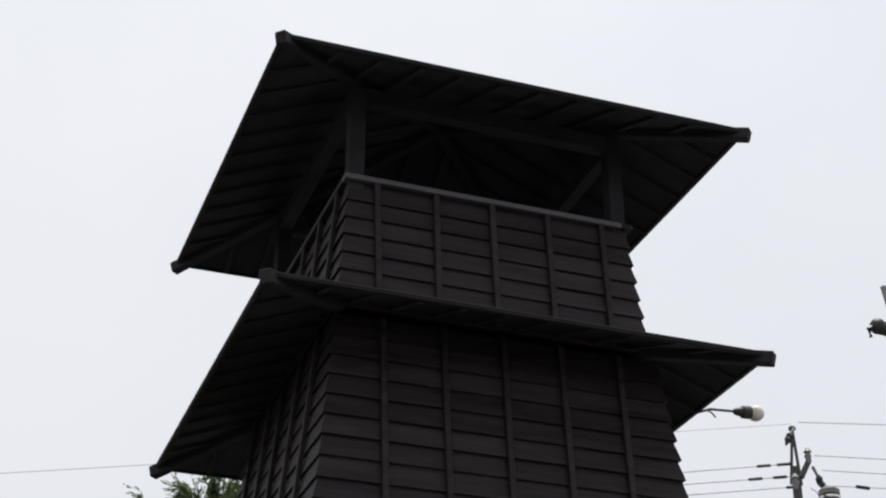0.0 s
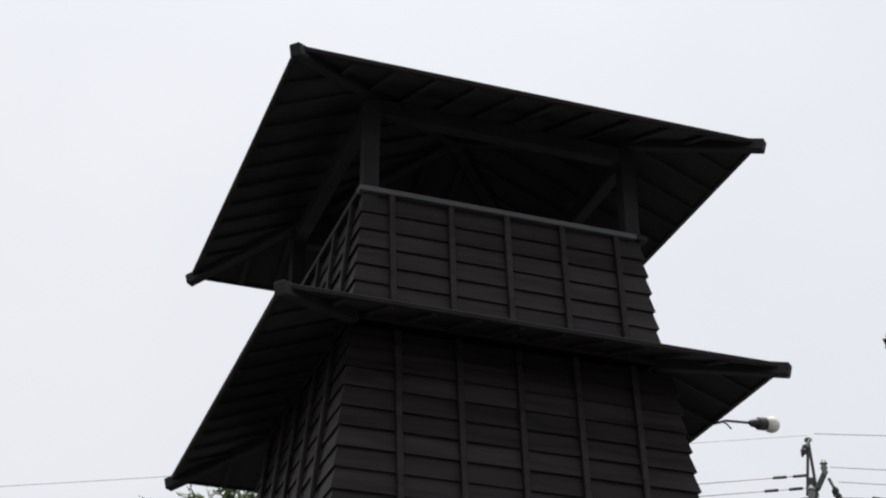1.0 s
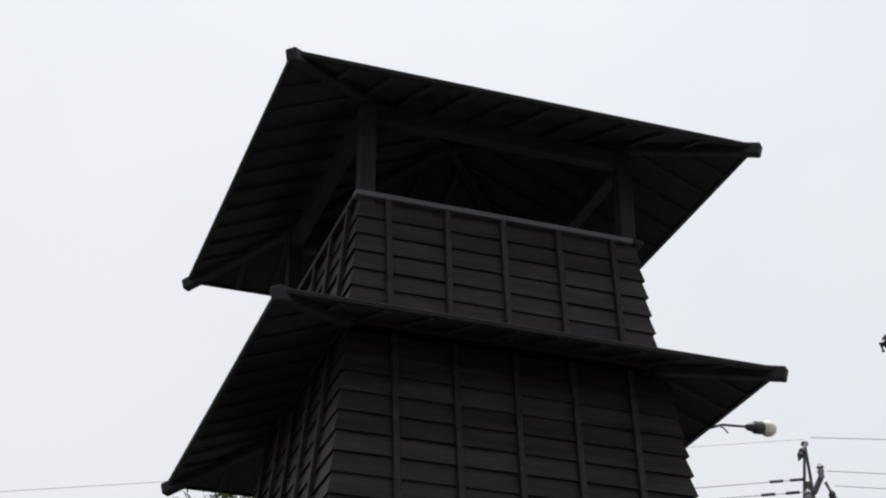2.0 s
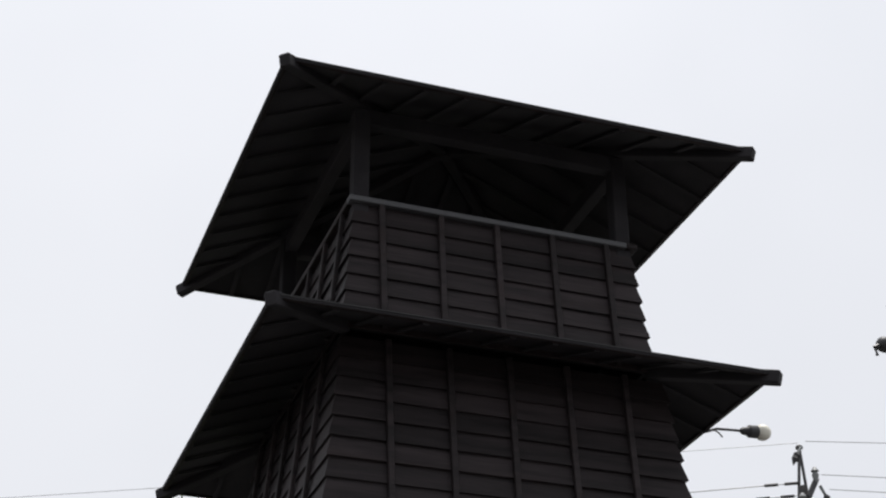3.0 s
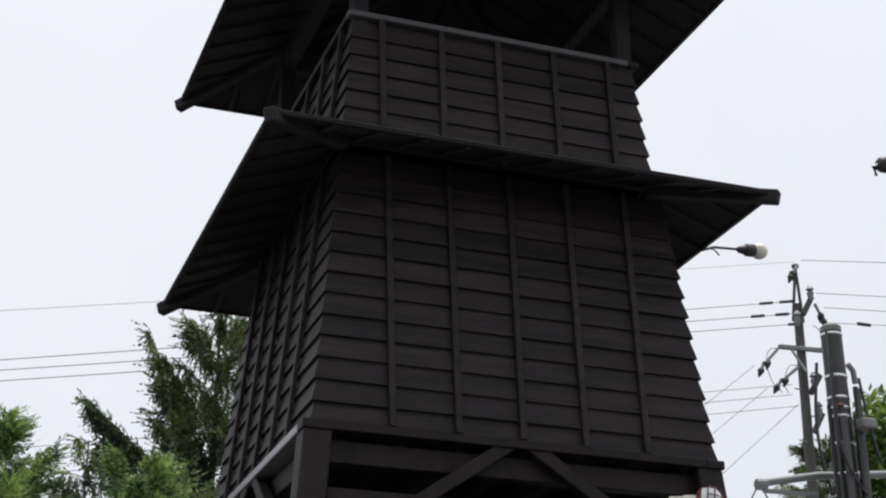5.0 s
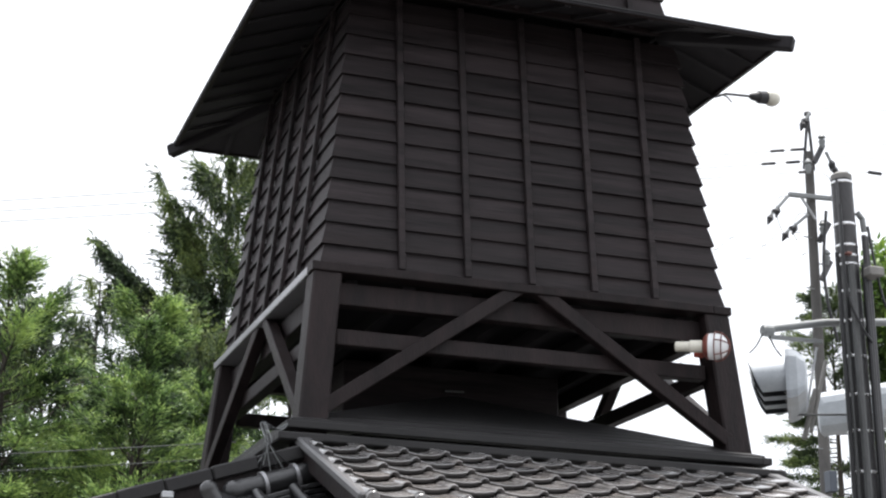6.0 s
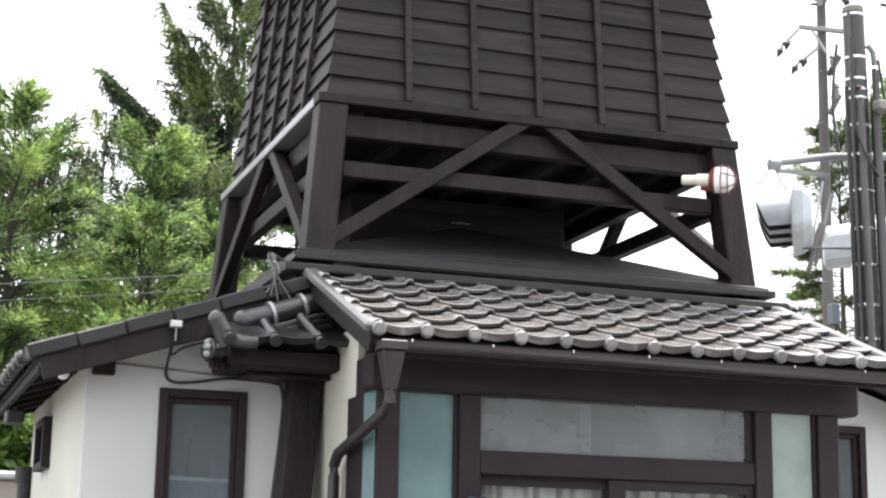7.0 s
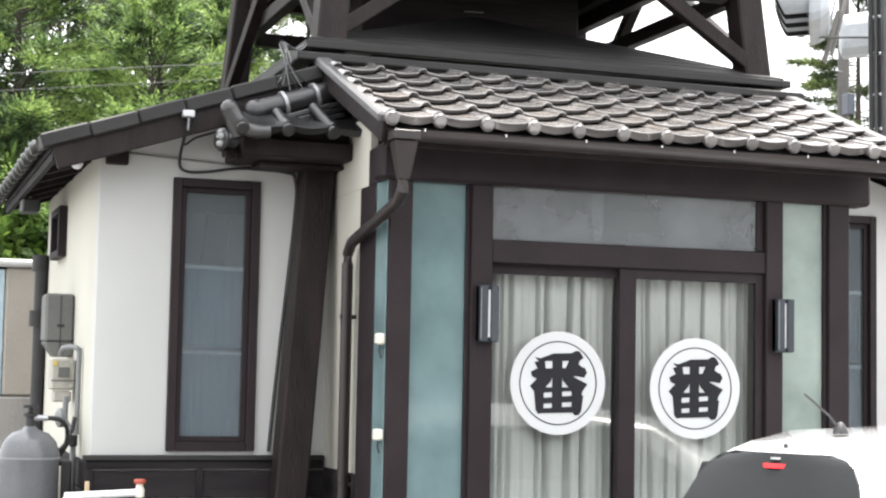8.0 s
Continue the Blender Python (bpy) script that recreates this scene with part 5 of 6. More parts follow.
# ---- a small car parked in front of the porch ----
M_CARPAINT = material("silver_white_paint", (0.62, 0.63, 0.64), (0.66, 0.67, 0.68), 0.22, (1, 1, 1), 200, 0.0, metal=0.25, vary=0.0, coat=1.0, rough_span=0.03)
M_CARGLASS = material("tinted_car_glass", (0.008, 0.009, 0.010), (0.012, 0.013, 0.014), 0.05, (1, 1, 1), 40, 0.0, vary=0.0, rough_span=0.02, spec=0.25)
CAR_F = Vector((0.894, 0.447, 0.0))
CAR_S = Vector((-0.447, 0.894, 0.0))
CAR_O = Vector((3.305, 5.595, 0.0))
car = thing("parked_car", CAR_O + CAR_F * 1.7, "small silver-white hatchback with dark rear window, parked before the porch", "car")


def car_p(s, w, z):
    return CAR_O + CAR_F * s + CAR_S * w + Vector((0, 0, z))


STATIONS = [(-0.14, 0.66, 0.60, 0.72, 0.40), (-0.13, 0.71, 0.64, 0.97, 0.30), (-0.02, 0.72, 0.42, 1.17, 0.24), (0.065, 0.73, 0.325, 1.335, 0.22), (0.12, 0.73, 0.315, 1.372, 0.21), (0.30, 0.735, 0.355, 1.397, 0.2), (0.75, 0.74, 0.44, 1.435, 0.2), (1.5, 0.74, 0.50, 1.44, 0.2),
            (2.05, 0.74, 0.53, 1.37, 0.2), (2.65, 0.73, 0.58, 1.02, 0.2), (3.1, 0.71, 0.56, 0.90, 0.22), (3.38, 0.62, 0.48, 0.72, 0.3)]
b = bmesh.new()
rings = []
for s, wb, wr, zr, zs in STATIONS:
    prof = []
    zb = min(0.86, zr - 0.05)
    half = [(wb * 0.9, zs), (wb, zs + 0.12), (wb * 1.0, zb - 0.12), (wb * 0.985, zb), (wr + 0.055, zr - 0.10 if zr > 1.1 else zb + (zr - zb) * 0.55), (wr, zr - 0.035), (wr * 0.85, zr - 0.012), (wr * 0.45, zr - 0.002), (0.0, zr)]
    prof = half + [(-w, z) for w, z in half[-2::-1]]
    rings.append([b.verts.new(car_p(s, w, z)) for w, z in prof])
for p0, p1 in zip(rings, rings[1:]):
    for i in range(len(p0) - 1):
        b.faces.new((p0[i], p0[i + 1], p1[i + 1], p1[i]))
    b.faces.new((p0[-1], p0[0], p1[0], p1[-1]))
b.faces.new(rings[0][::-1])
b.faces.new(rings[-1])
part("body", b, M_CARPAINT, car, smooth=True)


def car_plate(name, outline, mat, lift, label="", holder=None):
    """A thin bent panel: rows of (s, z, half width) swept across, proud of the body."""
    bm = bmesh.new()
    n = 14
    faces = []
    grids = []
    for d in (lift, lift - 0.012):
        grid = []
        for s, z, hw in outline:
            grid.append([bm.verts.new(car_p(s - d + 0.035 * (2 * i / n - 1) ** 2, hw * (2 * i / n - 1), z)) for i in range(n + 1)])
        grids.append(grid)
    for g in grids:
        for r0, r1 in zip(g, g[1:]):
            for i in range(n):
                bm.faces.new((r0[i], r0[i + 1], r1[i + 1], r1[i]))
    for i in range(n):
        for r in (0, -1):
            bm.faces.new((grids[0][r][i], grids[0][r][i + 1], grids[1][r][i + 1], grids[1][r][i]))
    for j in range(len(outline) - 1):
        for i in (0, n):
            bm.faces.new((grids[0][j][i], grids[0][j + 1][i], grids[1][j + 1][i], grids[1][j][i]))
    return part(name, bm, mat, holder or car, label, smooth=True)


rear = car_plate("rear_window", [(-0.115, 0.92, 0.40), (-0.10, 0.97, 0.43), (-0.03, 1.15, 0.405), (0.02, 1.25, 0.365), (0.05, 1.31, 0.325), (0.062, 1.338, 0.285), (0.072, 1.356, 0.22)], M_CARGLASS, 0.045, "dark tinted rear window")
car_plate("brake_light", [(0.036, 1.298, 0.075), (0.040, 1.314, 0.075)], glow("brake_light_red", (0.75, 0.015, 0.02), 0.25), 0.049, "red high brake light", rear)
car_plate("lettering_bar", [(0.045, 1.331, 0.035), (0.049, 1.339, 0.030)], M_GREYBOX, 0.048, "", rear)
part("washer_nozzle", lathe(bmesh.new(), [(0.010, 0), (0.010, 0.012), (0.004, 0.02)], car_p(0.09, 0, 1.372), n=8), M_BLACK, car)
aerial = part("antenna", tube(bmesh.new(), [car_p(0.50, 0.0, 1.44), car_p(0.455, 0.03, 1.50), car_p(0.36, 0.085, 1.585)], 0.006, 8, 0.004), M_BLACK, car, smooth=True)
part("antenna_base", lathe(bmesh.new(), [(0.034, 0.0), (0.028, 0.02), (0.014, 0.045), (0.006, 0.05)], car_p(0.50, 0, 1.422), n=14), M_BLACK, aerial, smooth=True)
for sgn in (-1, 1):
    pts = [(0.35, 0.93), (0.42, 1.28), (1.85, 1.30), (2.35, 0.95)]
    bm = bmesh.new()
    va = [bm.verts.new(car_p(s, sgn * (0.755 - 0.30 * (z - 0.86) + 0.004), z)) for s, z in pts]
    vb = [bm.verts.new(car_p(s, sgn * (0.745 - 0.30 * (z - 0.86) - 0.01), z)) for s, z in pts]
    bm.faces.new(va), bm.faces.new(vb[::-1])
    for i in range(4):
        bm.faces.new((va[i], va[(i + 1) % 4], vb[(i + 1) % 4], vb[i]))
    part("side_window", bm, M_CARGLASS, car)
    bm = bmesh.new()
    for z0, z1 in ((0.78, 1.0),):
        hexa(bm, [car_p(-0.17, sgn * 0.60, z0), car_p(-0.17, sgn * 0.70, z0), car_p(-0.02, sgn * 0.74, z0), car_p(-0.02, sgn * 0.60, z0), car_p(-0.13, sgn * 0.60, z1), car_p(-0.13, sgn * 0.69, z1), car_p(0.0, sgn * 0.73, z1), car_p(0.0, sgn * 0.60, z1)], 0.01)
    part("tail_light", bm, M_RED, car)
    for s in (0.45, 2.75):
        wheel = part("wheel", lathe(bmesh.new(), [(0.02, -0.06), (0.17, -0.055), (0.18, 0.0), (0.17, 0.055), (0.02, 0.06)], car_p(s, sgn * 0.68, 0.285), CAR_S, 20), M_METAL, car, smooth=True)
        part("tyre", lathe(bmesh.new(), [(0.18, -0.075), (0.27, -0.08), (0.285, -0.05), (0.285, 0.05), (0.27, 0.08), (0.18, 0.075)], car_p(s, sgn * 0.68, 0.285), CAR_S, 24), M_BLACK, wheel, smooth=True)
car_plate("rear_bumper", [(-0.17, 0.36, 0.64), (-0.19, 0.45, 0.68), (-0.19, 0.58, 0.68), (-0.16, 0.64, 0.66)], M_CARPAINT, 0.02)

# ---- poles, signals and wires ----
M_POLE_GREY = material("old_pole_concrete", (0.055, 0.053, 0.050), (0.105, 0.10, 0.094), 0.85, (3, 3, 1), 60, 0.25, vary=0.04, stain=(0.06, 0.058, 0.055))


p1 = thing("utility_pole", (16.1, 25, 0), "tall weathered concrete utility pole with steel top and insulators", "utility pole")
P1Y = 25.0


def p1_at(u, v, dy=0.0):
    y = P1Y + dy
    return Vector((u * P1Y, y, EYE + v * P1Y))


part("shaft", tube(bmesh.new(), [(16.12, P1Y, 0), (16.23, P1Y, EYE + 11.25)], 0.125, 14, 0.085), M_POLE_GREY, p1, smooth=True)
for dx in (-0.09, 0.13):
    part("top_strut", tube(bmesh.new(), [(16.20 + dx, P1Y, EYE + 10.9), (16.26, P1Y, EYE + 12.05)], 0.030, 8), M_POLE_DARK, p1)
part("top_pin", lathe(bmesh.new(), [(0.03, 0), (0.07, 0.02), (0.07, 0.07), (0.04, 0.1)], (16.26, P1Y, EYE + 12.0), n=10), M_POLE_DARK, p1)
arm2 = part("cross_arm", beam(bmesh.new(), p1_at(0.626, 0.411, -0.15), p1_at(0.668, 0.4125, -0.15), 0.08, 0.08), M_GREYBOX, p1)
part("arm_brace", tube(bmesh.new(), [p1_at(0.636, 0.411, -0.15), p1_at(0.648, 0.394, -0.15)], 0.025, 6), M_METAL, p1)
for (u, v), (du, dv) in (((0.6234, 0.408), (-0.0164, -0.018)), ((0.6403, 0.396), (-0.0215, -0.018)), ((0.6476, 0.479), (-0.0065, -0.008)), ((0.6595, 0.449), (0.006, -0.012)), ((0.6635, 0.398), (0.004, -0.018))):
    a, e = p1_at(u, v, -0.2), p1_at(u + du, v + dv, -0.2)
    s = part("insulator_string", tube(bmesh.new(), [a, a.lerp(e, 0.5), e], 0.032, 8, 0.025), M_GREYBOX, p1, "grey insulator string", smooth=True)
    d = (e - a).normalized()
    for f, tilt, sz in ((0.5, 0.4, 0.75), (0.6, -0.5, 0.6), (0.85, 0.2, 0.8)):
        b = bmesh.new()
        dd = (d + Vector((tilt, 0.1, -0.35))).normalized()
        lathe(b, [(0.02 * sz, 0), (0.05 * sz, 0.04 * sz), (0.085 * sz, 0.12 * sz), (0.045 * sz, 0.22 * sz), (0.008, 0.30 * sz)], a.lerp(e, f), dd, 6)
        part("cover", b, M_BLACK, s, "black rubber cover")
for u, v in ((0.6565, 0.4555), (0.6525, 0.385), (0.6545, 0.362), (0.643, 0.433)):
    part("pin_insulator", lathe(bmesh.new(), [(0.03, -0.1), (0.06, 0), (0.07, 0.05), (0.04, 0.09), (0.08, 0.12), (0.03, 0.2)], p1_at(u, v, -0.2), n=10), M_GREYBOX, p1, smooth=True)
for v, u in ((0.445, 0.652), (0.382, 0.653), (0.352, 0.652)):
    part("side_bracket", beam(bmesh.new(), p1_at(0.649, v - 0.006, -0.18), p1_at(u + 0.006, v + 0.010, -0.18), 0.06, 0.10), M_POLE_DARK, p1)
for k in range(9):
    v = 0.22 + 0.02 * k
    part("step_bolt", tube(bmesh.new(), [p1_at(0.642 + (0.012 if k % 2 else -0.004), v, -0.1), p1_at(0.648, v, -0.05)], 0.014, 5), M_GREYBOX, p1)
part("control_box", boxes((16.00, 16.15, P1Y - 0.42, P1Y - 0.22, EYE + 4.68, EYE + 5.05), bevel=0.01), M_SLATE, p1, "small grey-blue control box")
part("riser_cable", tube(bmesh.new(), curve([p1_at(0.655, 0.40, -0.25), p1_at(0.649, 0.36, -0.3), p1_at(0.650, 0.33, -0.3), p1_at(0.658, 0.30, -0.25)]), 0.03, 6), M_BLACK, p1, smooth=True)

for pts in (((0.6235, 0.409), (0.6165, 0.4065), (0.6130, 0.397), (0.6165, 0.382), (0.6245, 0.374)), ((0.6400, 0.397), (0.6330, 0.396), (0.6285, 0.389), (0.6270, 0.380), (0.6300, 0.374)), ((0.6560, 0.431), (0.6610, 0.428), (0.6630, 0.419), (0.6600, 0.410))):
    part("jumper", tube(bmesh.new(), curve([p1_at(u, v, -0.2) for u, v in pts]), 0.008, 5), M_GREYBOX, p1)
P2Y = 13.0


def p2_at(u, v, dy=0.0):
    return Vector((u * P2Y, P2Y + dy, EYE + v * P2Y))


p2 = thing("signal_pole", (8.87, P2Y, 0), "dark wrapped concrete pole with silver bands, conduits and signal arm", "utility pole")
part("shaft", tube(bmesh.new(), [(8.885, P2Y, 0), (8.80, P2Y, EYE + 5.60)], 0.155, 18, 0.103), M_POLE_DARK, p2, smooth=True)
part("cap", lathe(bmesh.new(), [(0.105, 0), (0.104, 0.05), (0.07, 0.075), (0.01, 0.08)], (8.80, P2Y, EYE + 5.60), n=18), M_CONCRETE, p2, smooth=True)
for v in (0.428, 0.394, 0.377, 0.369, 0.362, 0.341, 0.318, 0.291, 0.262, 0.235, 0.205, 0.18):
    f = (EYE + v * P2Y) / (EYE + 5.6)
    x, r = 8.885 - 0.085 * f, 0.155 - 0.052 * f + 0.004
    part("band", lathe(bmesh.new(), [(r, -0.014), (r + 0.003, -0.01), (r + 0.003, 0.01), (r, 0.014)], (x, P2Y, EYE + v * P2Y), n=18), M_CHROME, p2, "silver band", smooth=True)
for dx, dy, zt, r, mt in ((-0.135, -0.09, 0.428, 0.014, M_DIM), (-0.165, -0.06, 0.37, 0.022, M_BLACK), (-0.075, -0.155, 0.36, 0.036, M_DIM), (0.06, -0.165, 0.36, 0.026, M_BLACK), (0.115, -0.12, 0.385, 0.026, M_POLE_DARK), (0.165, -0.08, 0.385, 0.028, M_POLE_DARK)):
    part("conduit", tube(bmesh.new(), [(8.885 + dx, P2Y + dy, 0), (8.82 + dx, P2Y + dy, EYE + zt * P2Y)], r, 8), mt, p2, smooth=True)
part("meter_case", boxes((8.86, 9.02, P2Y - 0.30, P2Y - 0.12, EYE + 0.350 * P2Y, EYE + 0.357 * P2Y), bevel=0.01), M_CONCRETE, p2)
part("arm", tube(bmesh.new(), [p2_at(0.614, 0.311, 0.25), p2_at(0.665, 0.321, 0.22), p2_at(0.79, 0.335, 0.25)], 0.038, 10), M_GREYBOX, p2, smooth=True)
part("arm_stay", beam(bmesh.new(), p2_at(0.618, 0.306, 0.25), p2_at(0.662, 0.306, 0.22), 0.04, 0.04), M_GREYBOX, p2)
part("arm_clamp", lathe(bmesh.new(), [(0.05, -0.05), (0.06, -0.03), (0.06, 0.05), (0.05, 0.06)], p2_at(0.6165, 0.3105, 0.25), (1, 0, 0), 10), M_GREYBOX, p2)
for a, e in (((0.613, 0.308), (0.601, 0.292)), ((0.618, 0.307), (0.628, 0.292))):
    part("hanging_wire", tube(bmesh.new(), curve([p2_at(*a, 0.25), p2_at((a[0] + e[0]) / 2, (a[1] + e[1]) / 2 - 0.002, 0.25), p2_at(*e, 0.25)]), 0.008, 5), M_BLACK, p2)
part("signal_arm", tube(bmesh.new(), [p2_at(0.632, 0.246, 0.1), p2_at(0.70, 0.252, 0.12)], 0.011, 8), M_DIM, p2)
for a, e, r, mt in (((0.646, 0.235), (0.662, 0.290), 0.020, M_CONCRETE), ((0.643, 0.25), (0.655, 0.30), 0.012, M_METAL), ((0.640, 0.23), (0.652, 0.268), 0.026, M_CONCRETE)):
    part("stay", tube(bmesh.new(), [p2_at(*a, 0.18), p2_at(*e, 0.18)], r, 7), mt, p2)
for dx, (a, e, g) in ((0, ((0.664, 0.405), (0.664, 0.34), (0.684, 0.30))), (1, ((0.687, 0.39), (0.690, 0.36), (0.700, 0.325)))):
    part("loop_cable", tube(bmesh.new(), curve([p2_at(*a, -0.2), p2_at(*e, -0.22), p2_at((e[0] + g[0]) / 2, (e[1] + g[1]) / 2 - 0.008, -0.22), p2_at(*g, -0.2)]), 0.014, 6), M_BLACK, p2, smooth=True)
part("red_clip", boxes((8.68, 8.74, P2Y - 0.2, P2Y - 0.14, EYE + 0.3665 * P2Y, EYE + 0.3685 * P2Y), bevel=0.006), M_RUST, p2)
part("side_hook", tube(bmesh.new(), [p2_at(0.686, 0.405, -0.05), p2_at(0.6905, 0.400, -0.05), p2_at(0.6915, 0.39, -0.05)], 0.03, 7), M_GREYBOX, p2)


M_SIGNAL = material("weathered_signal_enamel", (0.38, 0.41, 0.44), (0.50, 0.53, 0.56), 0.45, (4, 4, 4), 40, 0.05, vary=0.03, stain=(0.36, 0.37, 0.36))


def traffic_signal(at, face, label):
    """A three-lamp head seen nearly end on: back shell, flange, three long hoods with dark insides."""
    sig = thing("traffic_signal", at, label, "traffic signal", "traffic signals on the pole")
    at = Vector(at)
    f = Vector(face).normalized()
    side = Vector((0, 0, 1)).cross(f)
    bm = bmesh.new()
    L = 0.58
    rows = []
    for d, hh, ll in ((0.0, 0.225, L), (-0.03, 0.23, L), (-0.10, 0.21, L - 0.01), (-0.17, 0.15, L - 0.06), (-0.19, 0.08, L - 0.12)):
        rows.append([bm.verts.new(at + f * d + side * (sx * ll) + Vector((0, 0, sz * hh))) for sx, sz in ((-1, -0.7), (-0.96, -1), (0.96, -1), (1, -0.7), (1, 0.7), (0.96, 1), (-0.96, 1), (-1, 0.7))])
    for r0, r1 in zip(rows, rows[1:]):
        for i in range(8):
            bm.faces.new((r0[i], r0[(i + 1) % 8], r1[(i + 1) % 8], r1[i]))
    bm.faces.new(rows[0]), bm.faces.new(rows[-1][::-1])
    part("shell", bm, M_SIGNAL, sig, "white weathered shell")
    for k in (-1, 0, 1):
        c = at + side * (0.38 * k)
        bm = bmesh.new()
        n, r = 18, 0.185
        ra = []
        for d, rr in ((0.0, r), (0.34, r + 0.004)):
            for q in (rr, rr - 0.008):
                ra.append([bm.verts.new(c + f * (d - (0.13 * (abs(i - n / 2) / (n / 2)) ** 1.8 if d > 0 else 0)) + side * (q * math.sin((i / n - 0.5) * 4.9)) + Vector((0, 0, q * math.cos((i / n - 0.5) * 4.9)))) for i in range(n + 1)])
        for i in range(n):
            bm.faces.new((ra[0][i], ra[0][i + 1], ra[2][i + 1], ra[2][i]))
            bm.faces.new((ra[1][i], ra[1][i + 1], ra[3][i + 1], ra[3][i]))
            bm.faces.new((ra[2][i], ra[2][i + 1], ra[3][i + 1], ra[3][i]))
        for i in (0, n):
            bm.faces.new((ra[0][i], ra[2][i], ra[3][i], ra[1][i]))
        hood = part("hood", bm, [M_SIGNAL, M_BLACK], sig, smooth=True)
        for p in hood.data.polygons:
            p.material_index = 1 if p.index % 3 == 1 and p.index < 3 * n else 0
        part("lens", lathe(bmesh.new(), [(0.15, 0.0), (0.14, 0.02), (0.08, 0.035), (0.01, 0.04)], c + f * 0.002, f, 18), M_BLACK, sig, "unlit dark lens", smooth=True)
    return sig


traffic_signal((7.985, 12.9, EYE + 3.405), (-0.845, 0.53, -0.04), "white three-lamp traffic signal with long hoods, seen end on")
traffic_signal((9.50, 13.75, EYE + 3.50), (0.88, 0.46, 0.0), "white three-lamp traffic signal turned away on the pole")

# pole shaft added out of view to carry the bracket and bird-shaped dark piece
p3 = thing("edge_pole", (15.9, 20, 0), "added concrete pole with steel bracket and black bird-shaped piece", "utility pole")
part("shaft", tube(bmesh.new(), [(15.9, 20, 0), (15.9, 20, EYE + 13.0)], 0.2, 12, 0.13), M_CONCRETE, p3, smooth=True)
part("bracket", beam(bmesh.new(), (15.05, 20, EYE + 12.44), (15.95, 20, EYE + 12.62), 0.07, 0.07), M_GREYBOX, p3)
part("bracket_leg", beam(bmesh.new(), (15.07, 20, EYE + 12.46), (15.22, 20, EYE + 11.6), 0.06, 0.06, (0, 1, 0)), M_GREYBOX, p3)
part("bracket_foot", beam(bmesh.new(), (15.20, 20, EYE + 11.62), (15.92, 20, EYE + 11.5), 0.06, 0.06), M_GREYBOX, p3)
b = bmesh.new()
tube(b, [(15.4, 20, EYE + 11.62), (15.15, 20, EYE + 11.66), (15.0, 20, EYE + 11.68), (14.86, 20, EYE + 11.66)], 0.16, 10, 0.10)
bmesh.ops.create_uvsphere(b, u_segments=12, v_segments=8, radius=0.135, matrix=Matrix.Translation((14.86, 20, EYE + 11.70)))
tube(b, [(14.80, 20, EYE + 11.68), (14.68, 20, EYE + 11.62), (14.70, 20, EYE + 11.48)], 0.055, 7, 0.03)
part("clamp", b, M_BLACK, p3, "black bird-shaped piece", smooth=True)

# wires: each runs level at height z along the way that (u, v) pairs give
WIRES = [((0.067, 0.3695), (0.6501, 0.4857), 12.05, 0.006), ((0.0645, 0.3357), (0.6444, 0.4521), 11.3, 0.011), ((0.0652, 0.3290), (0.6435, 0.4418), 11.05, 0.011), ((0.0658, 0.3220), (0.6529, 0.4351), 10.88, 0.011),
         ((0.1072, 0.2851), (0.6387, 0.3844), 9.61, 0.008), ((0.1050, 0.2760), (0.6381, 0.3763), 9.41, 0.008), ((0.1040, 0.2670), (0.6422, 0.3679), 9.2, 0.008), ((0.0605, 0.1734), (0.1939, 0.1903), 2.85, 0.0045), ((0.0608, 0.1631), (0.1942, 0.1803), 2.70, 0.0035)]
for i, ((u0, v0), (u1, v1), z, r) in enumerate(WIRES):
    a, e = Vector((u0 * z / v0, z / v0, EYE + z)), Vector((u1 * z / v1, z / v1, EYE + z))
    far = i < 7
    w = thing("overhead_wire", a, "thin dark overhead wire", "wire", "overhead wires")
    lo, hi = (-0.6, 1.0) if far else (-1.2, 1.15)
    pts = []
    for k in range(25):
        f = lo + (hi - lo) * k / 24
        sag = -0.02 * (1 - (2 * min(max(f, 0), 1) - 1) ** 2) if far else 0
        pts.append(a.lerp(e, f) + Vector((0, 0, sag)))
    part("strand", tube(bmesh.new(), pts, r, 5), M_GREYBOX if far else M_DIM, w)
    if 1 <= i <= 3:
        for f in ((0.971, 0.994), (0.961, 0.989), (0.991,))[i - 1]:
            q = a.lerp(e, f)
            d = (e - a).normalized()
            part("sleeve", tube(bmesh.new(), [q - d * 0.13, q, q + d * 0.13], 0.03, 7), M_BLACK, w)

# the spans that go on to the far side of the pole, a little lower
for xa, za, xe, ze, clip in ((16.35, 12.15, 18.26, 12.37, 0), (16.62, 11.50, 18.14, 11.63, 0), (16.76, 11.22, 18.10, 11.32, 0), (16.63, 10.90, 18.05, 11.02, 0.70)):
    w = thing("overhead_wire", (xa, P1Y, EYE + za), "thin dark overhead wire", "wire", "overhead wires")
    a, e = Vector((xa, P1Y - 0.1, EYE + za)), Vector((xe, P1Y - 0.1, EYE + ze))
    part("strand", tube(bmesh.new(), [a.lerp(e, k * 0.5) for k in range(13)], 0.008, 5), M_GREYBOX, w)
    if clip:
        q = a.lerp(e, clip)
        part("sleeve", tube(bmesh.new(), [q - Vector((0.14, 0, 0)), q, q + Vector((0.14, 0, 0))], 0.035, 7), M_BLACK, w)

